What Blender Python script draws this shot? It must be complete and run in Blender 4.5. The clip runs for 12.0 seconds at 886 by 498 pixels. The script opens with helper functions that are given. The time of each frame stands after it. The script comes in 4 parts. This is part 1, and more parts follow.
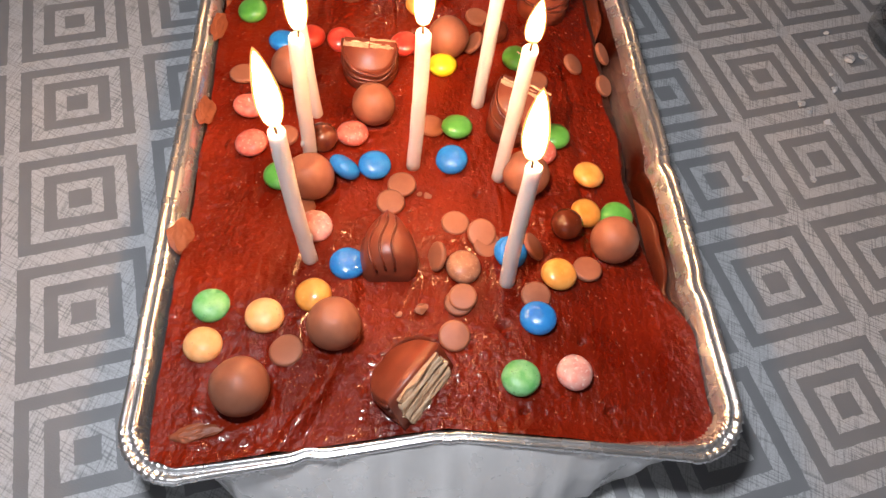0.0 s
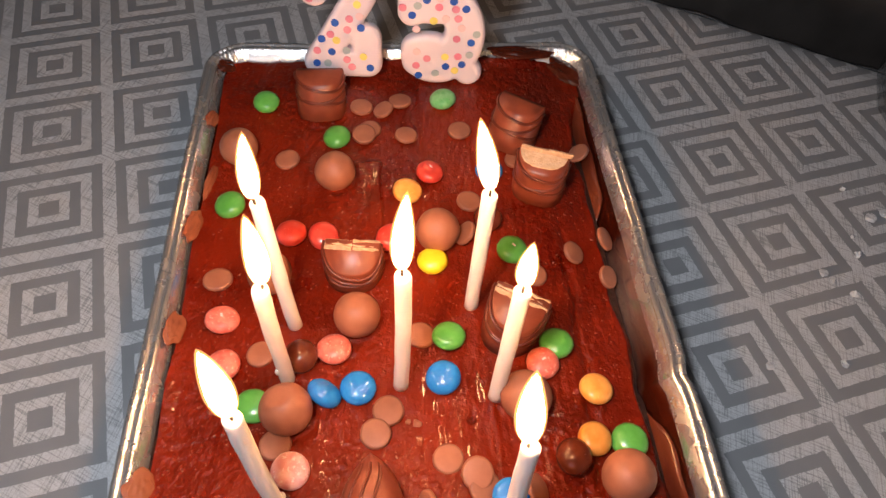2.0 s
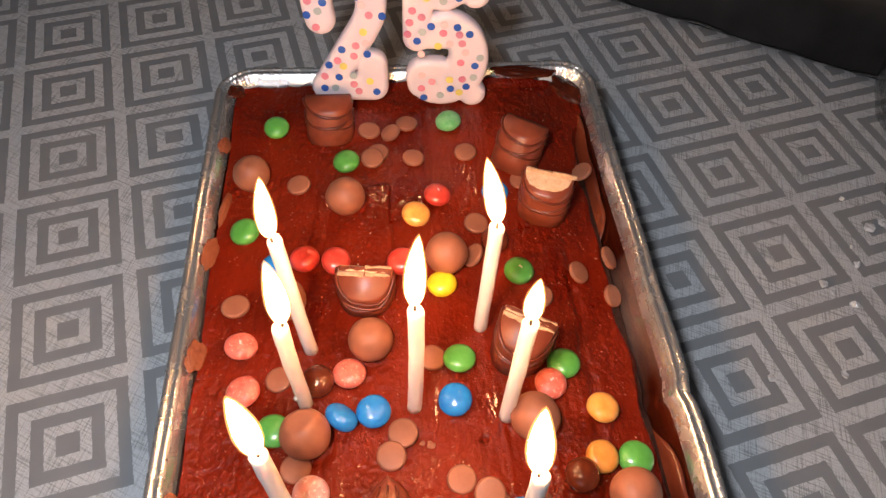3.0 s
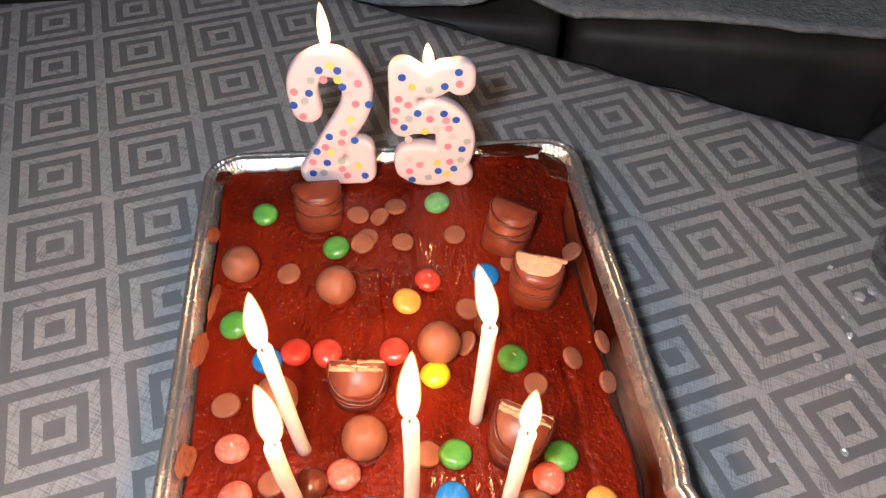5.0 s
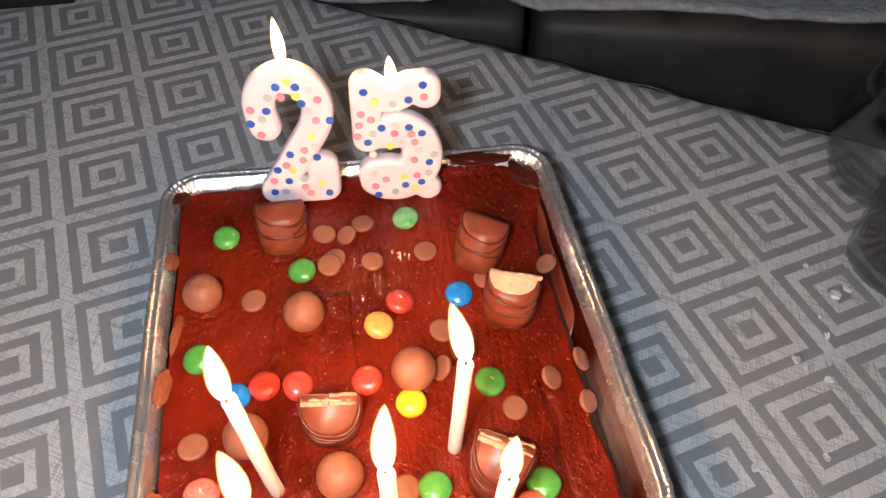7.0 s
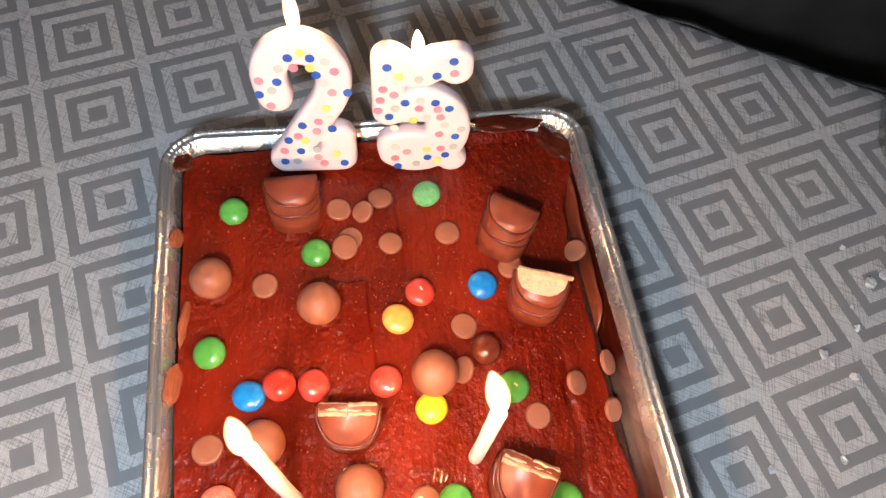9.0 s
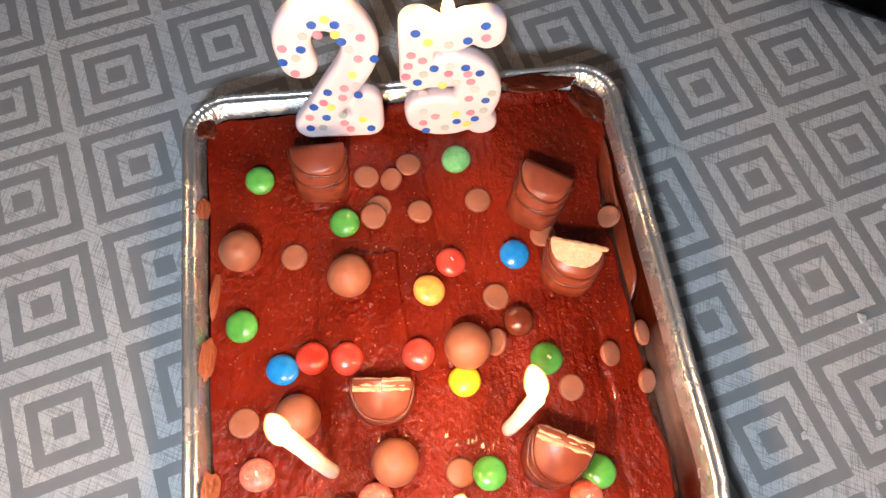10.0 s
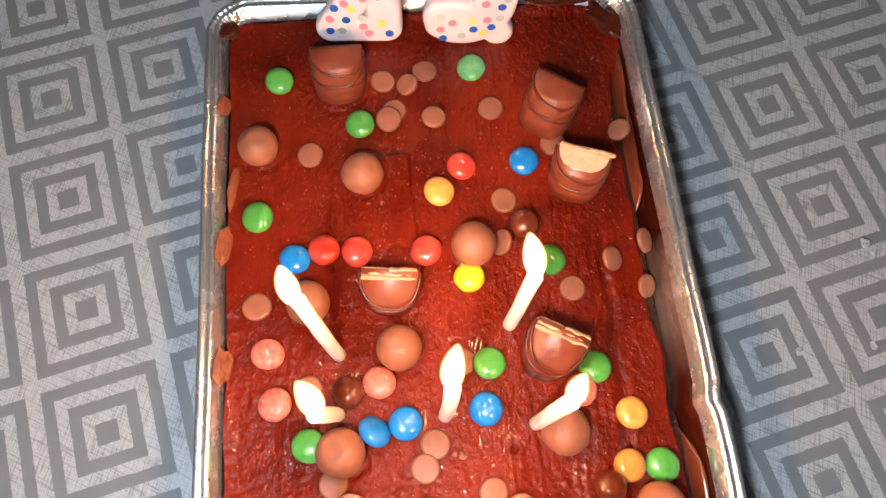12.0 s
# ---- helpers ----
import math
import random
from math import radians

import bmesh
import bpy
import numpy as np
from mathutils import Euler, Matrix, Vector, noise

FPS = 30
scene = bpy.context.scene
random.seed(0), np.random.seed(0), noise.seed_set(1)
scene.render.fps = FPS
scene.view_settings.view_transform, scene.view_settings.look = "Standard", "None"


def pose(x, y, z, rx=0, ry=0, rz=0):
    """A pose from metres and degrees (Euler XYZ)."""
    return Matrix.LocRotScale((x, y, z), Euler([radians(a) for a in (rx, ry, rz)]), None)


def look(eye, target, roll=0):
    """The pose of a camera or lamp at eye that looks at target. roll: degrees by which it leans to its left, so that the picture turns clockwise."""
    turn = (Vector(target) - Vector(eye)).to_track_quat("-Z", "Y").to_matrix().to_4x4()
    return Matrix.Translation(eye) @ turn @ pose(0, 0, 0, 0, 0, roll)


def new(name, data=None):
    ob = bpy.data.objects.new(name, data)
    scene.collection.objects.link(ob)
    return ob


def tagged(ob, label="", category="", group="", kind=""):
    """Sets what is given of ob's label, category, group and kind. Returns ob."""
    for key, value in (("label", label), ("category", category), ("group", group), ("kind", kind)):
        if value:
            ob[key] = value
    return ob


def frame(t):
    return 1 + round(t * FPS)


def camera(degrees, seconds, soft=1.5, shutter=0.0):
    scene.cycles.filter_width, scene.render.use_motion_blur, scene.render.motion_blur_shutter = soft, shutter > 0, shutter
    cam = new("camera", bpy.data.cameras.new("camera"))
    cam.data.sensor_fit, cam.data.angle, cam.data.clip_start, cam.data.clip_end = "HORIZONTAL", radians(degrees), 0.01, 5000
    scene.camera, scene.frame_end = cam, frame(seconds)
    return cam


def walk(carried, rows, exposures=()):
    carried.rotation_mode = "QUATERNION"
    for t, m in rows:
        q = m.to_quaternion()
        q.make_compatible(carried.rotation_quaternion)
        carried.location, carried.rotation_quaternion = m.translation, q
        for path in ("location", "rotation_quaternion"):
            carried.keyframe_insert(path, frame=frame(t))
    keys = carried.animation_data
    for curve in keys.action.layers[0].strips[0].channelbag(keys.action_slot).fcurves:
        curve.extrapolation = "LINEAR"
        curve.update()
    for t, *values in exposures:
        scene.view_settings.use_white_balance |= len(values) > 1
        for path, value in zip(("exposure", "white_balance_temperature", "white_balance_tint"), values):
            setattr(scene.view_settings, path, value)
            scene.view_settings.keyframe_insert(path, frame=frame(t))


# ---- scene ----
cam = camera(64.0, 12.0, soft=1.5)
PATH = [
    (0, (0.0101, -0.2170, 0.2707), (0.0225, -0.0623, 0.0140), 6.79),
    (0.5, (0.0088, -0.2063, 0.2727), (0.0227, -0.0485, 0.0180), 6.49),
    (0.7, (0.0120, -0.1958, 0.2740), (0.0248, -0.0412, 0.0184), 5.39),
    (1, (0.0161, -0.1783, 0.2798), (0.0264, -0.0202, 0.0250), 4.25),
    (1.2, (0.0151, -0.1716, 0.2779), (0.0227, 0.0004, 0.0337), 3.09),
    (1.3, (0.0145, -0.1696, 0.2778), (0.0220, 0.0037, 0.0332), 2.90),
    (1.5, (0.0150, -0.1628, 0.2771), (0.0221, 0.0082, 0.0308), 3.10),
    (1.7, (0.0155, -0.1582, 0.2778), (0.0207, 0.0218, 0.0394), 2.44),
    (2, (0.0174, -0.1547, 0.2794), (0.0234, 0.0258, 0.0399), 2.91),
    (2.5, (0.0137, -0.1549, 0.2884), (0.0169, 0.0233, 0.0471), 1.86),
    (3, (0.0155, -0.1495, 0.2952), (0.0193, 0.0282, 0.0535), 1.21),
    (3.2, (0.0170, -0.1457, 0.2937), (0.0235, 0.0322, 0.0566), 1.30),
    (4.8, (0.0160, -0.1291, 0.3054), (0.0233, 0.0560, 0.0733), 0.69),
    (5, (0.0151, -0.1316, 0.3072), (0.0233, 0.0594, 0.0760), 0.62),
    (5.3, (0.0159, -0.1283, 0.3048), (0.0259, 0.0646, 0.0755), 0.78),
    (5.5, (0.0143, -0.1274, 0.3024), (0.0258, 0.0644, 0.0720), 0.64),
    (6, (0.0093, -0.1119, 0.3058), (0.0241, 0.0802, 0.0758), 0.92),
    (6.5, (0.0113, -0.1135, 0.3076), (0.0261, 0.0800, 0.0789), 0.83),
    (7, (0.0171, -0.1111, 0.3088), (0.0366, 0.0733, 0.0730), 1.05),
    (7.2, (0.0194, -0.1087, 0.3085), (0.0395, 0.0688, 0.0699), 1.55),
    (8.8, (0.0105, -0.0525, 0.3202), (0.0315, 0.0788, 0.0513), 5.71),
    (9, (0.0074, -0.0506, 0.3209), (0.0272, 0.0844, 0.0537), 5.03),
    (9.5, (0.0024, -0.0444, 0.3245), (0.0182, 0.0930, 0.0582), 3.01),
    (9.8, (0.0015, -0.0387, 0.3239), (0.0126, 0.0811, 0.0483), 2.03),
    (10, (0.0033, -0.0319, 0.3228), (0.0138, 0.0762, 0.0432), 1.95),
    (10.2, (0.0071, -0.0211, 0.3226), (0.0158, 0.0769, 0.0444), 2.02),
    (10.5, (0.0069, -0.0065, 0.3344), (0.0169, 0.0944, 0.0521), 1.26),
    (10.7, (0.0061, -0.0042, 0.3379), (0.0152, 0.1038, 0.0573), -0.07),
    (11, (0.0071, -0.0012, 0.3407), (0.0132, 0.1007, 0.0586), -1.31),
    (11.3, (0.0043, -0.0187, 0.3330), (0.0067, 0.0842, 0.0513), -1.61),
    (11.5, (0.0059, -0.0300, 0.3281), (0.0074, 0.0664, 0.0440), -1.11),
    (11.7, (0.0083, -0.0424, 0.3251), (0.0101, 0.0506, 0.0404), -0.11),
    (12, (0.0060, -0.0618, 0.3217), (0.0082, 0.0337, 0.0373), 0.39),
]
walk(cam, [(t, look(eye, target, roll)) for t, eye, target, roll in PATH],
     exposures=[(0, 0.02, 7050, 19), (0.5, -0.1, 7100, 19), (1, -0.18, 7100, 19), (1.2, -0.36, 7100, 19), (1.5, -0.26, 7050, 19), (2.5, -0.2, 6950, 18), (5, 0.09, 6700, 17), (5.5, 0.08, 6650, 17), (6.5, 0.21, 6600, 16), (7.2, 0.34, 6550, 15), (9, 0.47, 6500, 13), (9.8, 0.53, 6500, 12), (10.5, 0.41, 6500, 12), (11.2, 0.39, 6500, 12), (12, 0.28, 6500, 13)])

# ---- light: a dark room, the phone's own torch, the candle flames, and an added fill ----
world = bpy.data.worlds.new("world")
world.use_nodes = True
world.node_tree.nodes["Background"].inputs["Color"].default_value = (0.5, 0.6, 0.75, 1)
world.node_tree.nodes["Background"].inputs["Strength"].default_value = 0.02
scene.world = world

TORCH_AT, TORCH_POWER = (-0.040, -0.138, 0.348), 4.35
FLAME_STRENGTH = 195.0
FILL_POWER = 6.5
torch_data = bpy.data.lights.new("phone_torch", "POINT")
torch_data.shadow_soft_size, torch_data.energy, torch_data.color = 0.018, TORCH_POWER, (0.80, 0.91, 1.0)
torch = new("phone_torch", torch_data)
torch.location = TORCH_AT
# added cool fill lamp, which brightens the foil and lifts the dark room
fill_data = bpy.data.lights.new("fill_light", "AREA")
fill_data.shape, fill_data.size, fill_data.size_y, fill_data.energy, fill_data.color = "RECTANGLE", 1.5, 1.1, FILL_POWER, (0.78, 0.89, 1.0)
fill_lamp = new("fill_light", fill_data)
fill_lamp.matrix_world = pose(0, 0, 0, 0, 0, -28.0) @ look((0.3, -2.24, 1.0), (0.3, 0, 1.0))


# ---- materials ----
def nodes_of(m):
    m.use_nodes = True
    t = m.node_tree
    return t, t.nodes, t.links, t.nodes["Principled BSDF"]


def surface(name, color, second=None, rough=0.5, metal=0.0, scale=60.0, mixing=(0.35, 0.65), bump=0.0, bump_scale=400.0,
            bump_size=0.001, stretch=(1, 1, 1), coat=0.0, sss=0.0, rough_var=0.0, speck=None, speck_scale=900.0, speck_at=0.66,
            shade=0.0, ior=1.45, wet=0.0, wet_scale=1500.0, patchy=0.0, spread=None):
    """Principled surface with two-colour variation, fine relief, and optional specks; sizes in metres."""
    m = bpy.data.materials.new(name)
    t, n, l, p = nodes_of(m)
    p.inputs["Metallic"].default_value, p.inputs["IOR"].default_value = metal, ior
    p.inputs["Coat Weight"].default_value, p.inputs["Coat Roughness"].default_value = coat, 0.12
    co = n.new("ShaderNodeTexCoord")
    mp = n.new("ShaderNodeMapping")
    mp.inputs["Scale"].default_value = stretch
    info = n.new("ShaderNodeObjectInfo")
    off = n.new("ShaderNodeVectorMath")
    off.operation = "ADD"
    l.new(co.outputs["Object"], mp.inputs["Vector"])
    l.new(mp.outputs["Vector"], off.inputs[0])
    l.new(info.outputs["Random"], off.inputs[1])
    big = n.new("ShaderNodeTexNoise")
    big.inputs["Scale"].default_value, big.inputs["Detail"].default_value = scale, 6
    l.new(off.outputs[0], big.inputs["Vector"])
    ramp = n.new("ShaderNodeMapRange")
    ramp.inputs["From Min"].default_value, ramp.inputs["From Max"].default_value = mixing
    level = big.outputs["Fac"]
    if spread:
        # more of the second colour from y = spread[0] on to y = spread[1]
        place = n.new("ShaderNodeSeparateXYZ")
        l.new(co.outputs["Object"], place.inputs[0])
        more = n.new("ShaderNodeMapRange")
        more.inputs["From Min"].default_value, more.inputs["From Max"].default_value = spread[:2]
        more.inputs["To Max"].default_value = spread[2]
        l.new(place.outputs["Y"], more.inputs["Value"])
        total = n.new("ShaderNodeMath")
        l.new(level, total.inputs[0])
        l.new(more.outputs["Result"], total.inputs[1])
        level = total.outputs[0]
    l.new(level, ramp.inputs["Value"])
    mix = n.new("ShaderNodeMix")
    mix.data_type = "RGBA"
    mix.inputs["A"].default_value, mix.inputs["B"].default_value = (*color, 1), (*(second or color), 1)
    l.new(ramp.outputs["Result"], mix.inputs["Factor"])
    last = mix.outputs["Result"]
    if speck:
        fine = n.new("ShaderNodeTexNoise")
        fine.inputs["Scale"].default_value, fine.inputs["Detail"].default_value = speck_scale, 3
        l.new(off.outputs[0], fine.inputs["Vector"])
        cut = n.new("ShaderNodeMapRange")
        cut.inputs["From Min"].default_value, cut.inputs["From Max"].default_value = speck_at, speck_at + 0.08
        l.new(fine.outputs["Fac"], cut.inputs["Value"])
        over = n.new("ShaderNodeMix")
        over.data_type = "RGBA"
        over.inputs["B"].default_value = (*speck, 1)
        l.new(last, over.inputs["A"])
        l.new(cut.outputs["Result"], over.inputs["Factor"])
        last = over.outputs["Result"]
    if shade:
        hsv = n.new("ShaderNodeHueSaturation")
        vary = n.new("ShaderNodeMapRange")
        vary.inputs["To Min"].default_value, vary.inputs["To Max"].default_value = 1 - shade, 1 + shade
        l.new(info.outputs["Random"], vary.inputs["Value"])
        l.new(vary.outputs["Result"], hsv.inputs["Value"])
        l.new(last, hsv.inputs["Color"])
        last = hsv.outputs["Color"]
    l.new(last, p.inputs["Base Color"])
    p.inputs["Roughness"].default_value = rough
    if rough_var:
        rr = n.new("ShaderNodeMapRange")
        rr.inputs["From Min"].default_value, rr.inputs["From Max"].default_value = 0.3, 0.7
        rr.inputs["To Min"].default_value, rr.inputs["To Max"].default_value = rough - rough_var, rough + rough_var
        l.new(big.outputs["Fac"], rr.inputs["Value"])
        l.new(rr.outputs["Result"], p.inputs["Roughness"])
    if bump:
        small = n.new("ShaderNodeTexNoise")
        small.inputs["Scale"].default_value, small.inputs["Detail"].default_value = bump_scale, 4
        l.new(off.outputs[0], small.inputs["Vector"])
        b = n.new("ShaderNodeBump")
        b.inputs["Strength"].default_value, b.inputs["Distance"].default_value = bump, bump_size
        height = small.outputs["Fac"]
        if patchy:
            where = n.new("ShaderNodeTexNoise")
            where.inputs["Scale"].default_value, where.inputs["Detail"].default_value = patchy, 3
            l.new(off.outputs[0], where.inputs["Vector"])
            amount = n.new("ShaderNodeMapRange")
            amount.inputs["From Min"].default_value, amount.inputs["From Max"].default_value = 0.40, 0.62
            amount.inputs["To Min"].default_value, amount.inputs["To Max"].default_value = 0.40, 1.0
            l.new(where.outputs["Fac"], amount.inputs["Value"])
            times = n.new("ShaderNodeMath")
            times.operation = "MULTIPLY"
            l.new(small.outputs["Fac"], times.inputs[0])
            l.new(amount.outputs["Result"], times.inputs[1])
            height = times.outputs[0]
        l.new(height, b.inputs["Height"])
        l.new(b.outputs["Normal"], p.inputs["Normal"])
    if wet:
        drops = n.new("ShaderNodeTexNoise")
        drops.inputs["Scale"].default_value, drops.inputs["Detail"].default_value = wet_scale, 2
        l.new(off.outputs[0], drops.inputs["Vector"])
        wb = n.new("ShaderNodeBump")
        wb.inputs["Strength"].default_value, wb.inputs["Distance"].default_value = 1.0, 0.0020
        pimple = n.new("ShaderNodeMapRange")
        pimple.interpolation_type = "SMOOTHSTEP"
        pimple.inputs["From Min"].default_value, pimple.inputs["From Max"].default_value = 0.55, 0.72
        l.new(drops.outputs["Fac"], pimple.inputs["Value"])
        l.new(pimple.outputs["Result"], wb.inputs["Height"])
        l.new(wb.outputs["Normal"], p.inputs["Coat Normal"])
        p.inputs["Coat Weight"].default_value, p.inputs["Coat Roughness"].default_value = wet, 0.07
    if sss:
        p.inputs["Subsurface Weight"].default_value = sss
        p.inputs["Subsurface Radius"].default_value = (1.0, 0.82, 0.78)
        p.inputs["Subsurface Scale"].default_value = 0.006
    return m


# the icing's lighter specks are fine glints put into its colour
ICING = surface("chocolate_icing", (0.114, 0.0058, 0.0010), (0.194, 0.0130, 0.0024), wet=0.38, wet_scale=760, rough=0.33, rough_var=0.10, scale=38, bump=1.0,
                bump_scale=480, bump_size=0.0019, stretch=(0.75, 0.6, 1), speck=(0.26, 0.06, 0.026), speck_scale=1000, speck_at=0.66, ior=1.27, patchy=34)
# pale colour on the bubbles paints the icing's glints
GLINT_FROTH = surface("glint_bubbles", (0.26, 0.055, 0.026), (0.42, 0.14, 0.085), rough=0.22, scale=300, coat=0.9)
MILK = surface("milk_chocolate", (0.255, 0.085, 0.046), (0.32, 0.113, 0.062), rough=0.50, scale=140, bump=0.12, bump_scale=700, bump_size=0.0004, shade=0.12)
COATING = surface("glossy_chocolate_coating", (0.165, 0.033, 0.016), (0.215, 0.050, 0.025), rough=0.36, scale=120, bump=0.15, bump_scale=350, bump_size=0.0005, shade=0.1)
DARK = surface("dark_drizzle", (0.105, 0.019, 0.009), (0.14, 0.026, 0.012), rough=0.34, scale=200)
WAFER = surface("wafer_layers", (0.44, 0.25, 0.145), (0.56, 0.36, 0.23), rough=0.85, scale=600, bump=0.8, bump_scale=1100, bump_size=0.0006)
CREAM = surface("wafer_cream", (0.66, 0.48, 0.33), (0.56, 0.37, 0.23), rough=0.8, scale=400, bump=0.6, bump_scale=900, bump_size=0.0006)
WAX = surface("white_wax", (0.74, 0.68, 0.66), (0.69, 0.62, 0.60), rough=0.42, scale=90, bump=0.06, bump_scale=260, sss=0.9)
NUMBER_WAX = surface("number_wax", (0.77, 0.66, 0.69), (0.74, 0.62, 0.66), rough=0.38, scale=80, bump=0.08, bump_scale=240, sss=0.3)
WICK = surface("charred_wick", (0.03, 0.02, 0.015), (0.10, 0.06, 0.04), rough=0.9, scale=900)
RIM_FOIL = surface("rolled_foil", (0.94, 0.94, 0.95), (0.86, 0.86, 0.87), rough=0.25, rough_var=0.08, metal=0.92, scale=140, bump=0.22, bump_scale=260, bump_size=0.0009)
WALL_FOIL = surface("chocolate_filmed_foil", (0.44, 0.31, 0.27), (0.115, 0.018, 0.007), rough=0.20, rough_var=0.06, metal=0.80, scale=24, mixing=(0.40, 0.58), spread=(0.02, 0.075, 0.25), stretch=(1, 0.5, 1), bump=0.25, bump_scale=90, bump_size=0.0012)
FOIL = surface("aluminium_foil", (0.95, 0.95, 0.95), (0.88, 0.88, 0.88), rough=0.32, rough_var=0.12, metal=0.35, scale=70, bump=0.16, bump_scale=150, bump_size=0.0016)
SMEAR = surface("smeared_icing", (0.20, 0.045, 0.017), (0.27, 0.075, 0.032), rough=0.50, scale=120, bump=0.10, bump_scale=300, bump_size=0.0005)
FILM = surface("chocolate_film", (0.085, 0.012, 0.005), (0.19, 0.042, 0.018), rough=0.24, rough_var=0.08, scale=55, stretch=(1, 0.4, 1), bump=0.5, bump_scale=180, bump_size=0.0012, coat=0.4)
SMUDGE = surface("dark_wet_chocolate", (0.050, 0.008, 0.003), (0.085, 0.015, 0.006), rough=0.2, rough_var=0.08, scale=120, bump=0.4, bump_scale=260, bump_size=0.0010)
SHARD = surface("clear_plastic", (0.93, 0.94, 0.95), (0.80, 0.82, 0.85), rough=0.12, metal=0.35, scale=300, bump=0.9, bump_scale=500)
BLACK = surface("black_leatherette", (0.047, 0.041, 0.039), (0.070, 0.062, 0.058), rough=0.52, rough_var=0.08, scale=25, bump=0.3, bump_scale=320, bump_size=0.0008)
BLANKET = surface("grey_blanket", (0.28, 0.31, 0.33), (0.40, 0.43, 0.45), rough=0.95, scale=90, bump=0.9, bump_scale=260, bump_size=0.003)
PLASTIC = surface("black_plastic", (0.010, 0.010, 0.011), (0.016, 0.016, 0.017), rough=0.5, scale=80, bump=0.1)
MATT_BLACK = surface("matt_black_plastic", (0.004, 0.004, 0.004), (0.006, 0.006, 0.006), rough=0.75, scale=80, bump=0.1)
WOOD = surface("dark_table_wood", (0.10, 0.06, 0.035), (0.16, 0.10, 0.06), rough=0.5, scale=20, stretch=(6, 1, 1))
PAINT = surface("wall_paint", (0.55, 0.54, 0.52), (0.60, 0.59, 0.57), rough=0.9, scale=6, bump=0.1, bump_scale=120)
FLOORING = surface("floor_boards", (0.16, 0.11, 0.075), (0.22, 0.15, 0.10), rough=0.5, scale=8, stretch=(1, 8, 1))
CRUST = surface("cake_crumb", (0.09, 0.03, 0.015), (0.14, 0.05, 0.025), rough=0.9, scale=300, bump=0.8)

SHELLS = {
    "green": surface("green_sugar_shell", (0.07, 0.31, 0.05), (0.10, 0.38, 0.075), rough=0.28, scale=260, coat=0.3, shade=0.1, bump=0.05, speck=(0.16, 0.42, 0.16), speck_scale=700, speck_at=0.7),
    "faded_green": surface("faded_green_shell", (0.09, 0.38, 0.11), (0.19, 0.48, 0.22), rough=0.40, scale=300, shade=0.1, bump=0.15, speck=(0.05, 0.19, 0.07), speck_scale=900, speck_at=0.64),
    "red": surface("red_sugar_shell", (0.62, 0.045, 0.030), (0.70, 0.075, 0.05), rough=0.28, scale=260, coat=0.3, shade=0.08, bump=0.05, speck=(0.75, 0.2, 0.15), speck_scale=700, speck_at=0.68),
    "salmon": surface("salmon_sugar_shell", (0.66, 0.11, 0.075), (0.74, 0.20, 0.15), rough=0.36, scale=350, shade=0.08, bump=0.1, speck=(0.82, 0.38, 0.31), speck_scale=800, speck_at=0.6),
    "pink": surface("faded_pink_shell", (0.72, 0.26, 0.22), (0.80, 0.42, 0.36), rough=0.42, scale=350, bump=0.12, speck=(0.85, 0.6, 0.54), speck_scale=800, speck_at=0.58),
    "orange": surface("orange_sugar_shell", (0.76, 0.29, 0.05), (0.82, 0.37, 0.09), rough=0.28, scale=300, coat=0.3, shade=0.08, bump=0.05, speck=(0.85, 0.45, 0.16), speck_scale=700, speck_at=0.68),
    "peach": surface("peach_sugar_shell", (0.82, 0.36, 0.13), (0.86, 0.45, 0.20), rough=0.4, scale=300, bump=0.12, speck=(0.35, 0.16, 0.07), speck_scale=900, speck_at=0.69),
    "yellow": surface("yellow_sugar_shell", (0.80, 0.58, 0.015), (0.84, 0.64, 0.04), rough=0.28, scale=300, coat=0.3, bump=0.05),
    "blue": surface("blue_sugar_shell", (0.006, 0.18, 0.54), (0.015, 0.23, 0.62), rough=0.26, scale=300, coat=0.35, shade=0.08, bump=0.05, speck=(0.12, 0.3, 0.68), speck_scale=800, speck_at=0.7),
    "brown": surface("brown_sugar_shell", (0.105, 0.018, 0.008), (0.14, 0.028, 0.012), rough=0.24, scale=300, coat=0.4, bump=0.05, speck=(0.28, 0.11, 0.07), speck_scale=900, speck_at=0.7),
    "light_brown": surface("light_brown_shell", (0.30, 0.115, 0.062), (0.38, 0.17, 0.10), rough=0.4, scale=400, bump=0.15, speck=(0.5, 0.28, 0.18), speck_scale=900, speck_at=0.6),
}
DOTS = {
    "blue": surface("blue_print", (0.02, 0.10, 0.42), rough=0.5),
    "pink": surface("pink_print", (0.72, 0.20, 0.28), (0.76, 0.28, 0.34), rough=0.5),
    "grey": surface("grey_print", (0.42, 0.46, 0.45), rough=0.5),
    "yellow": surface("yellow_print", (0.82, 0.66, 0.16), rough=0.5),
    "pale": surface("pale_pink_print", (0.80, 0.55, 0.55), rough=0.5),
}


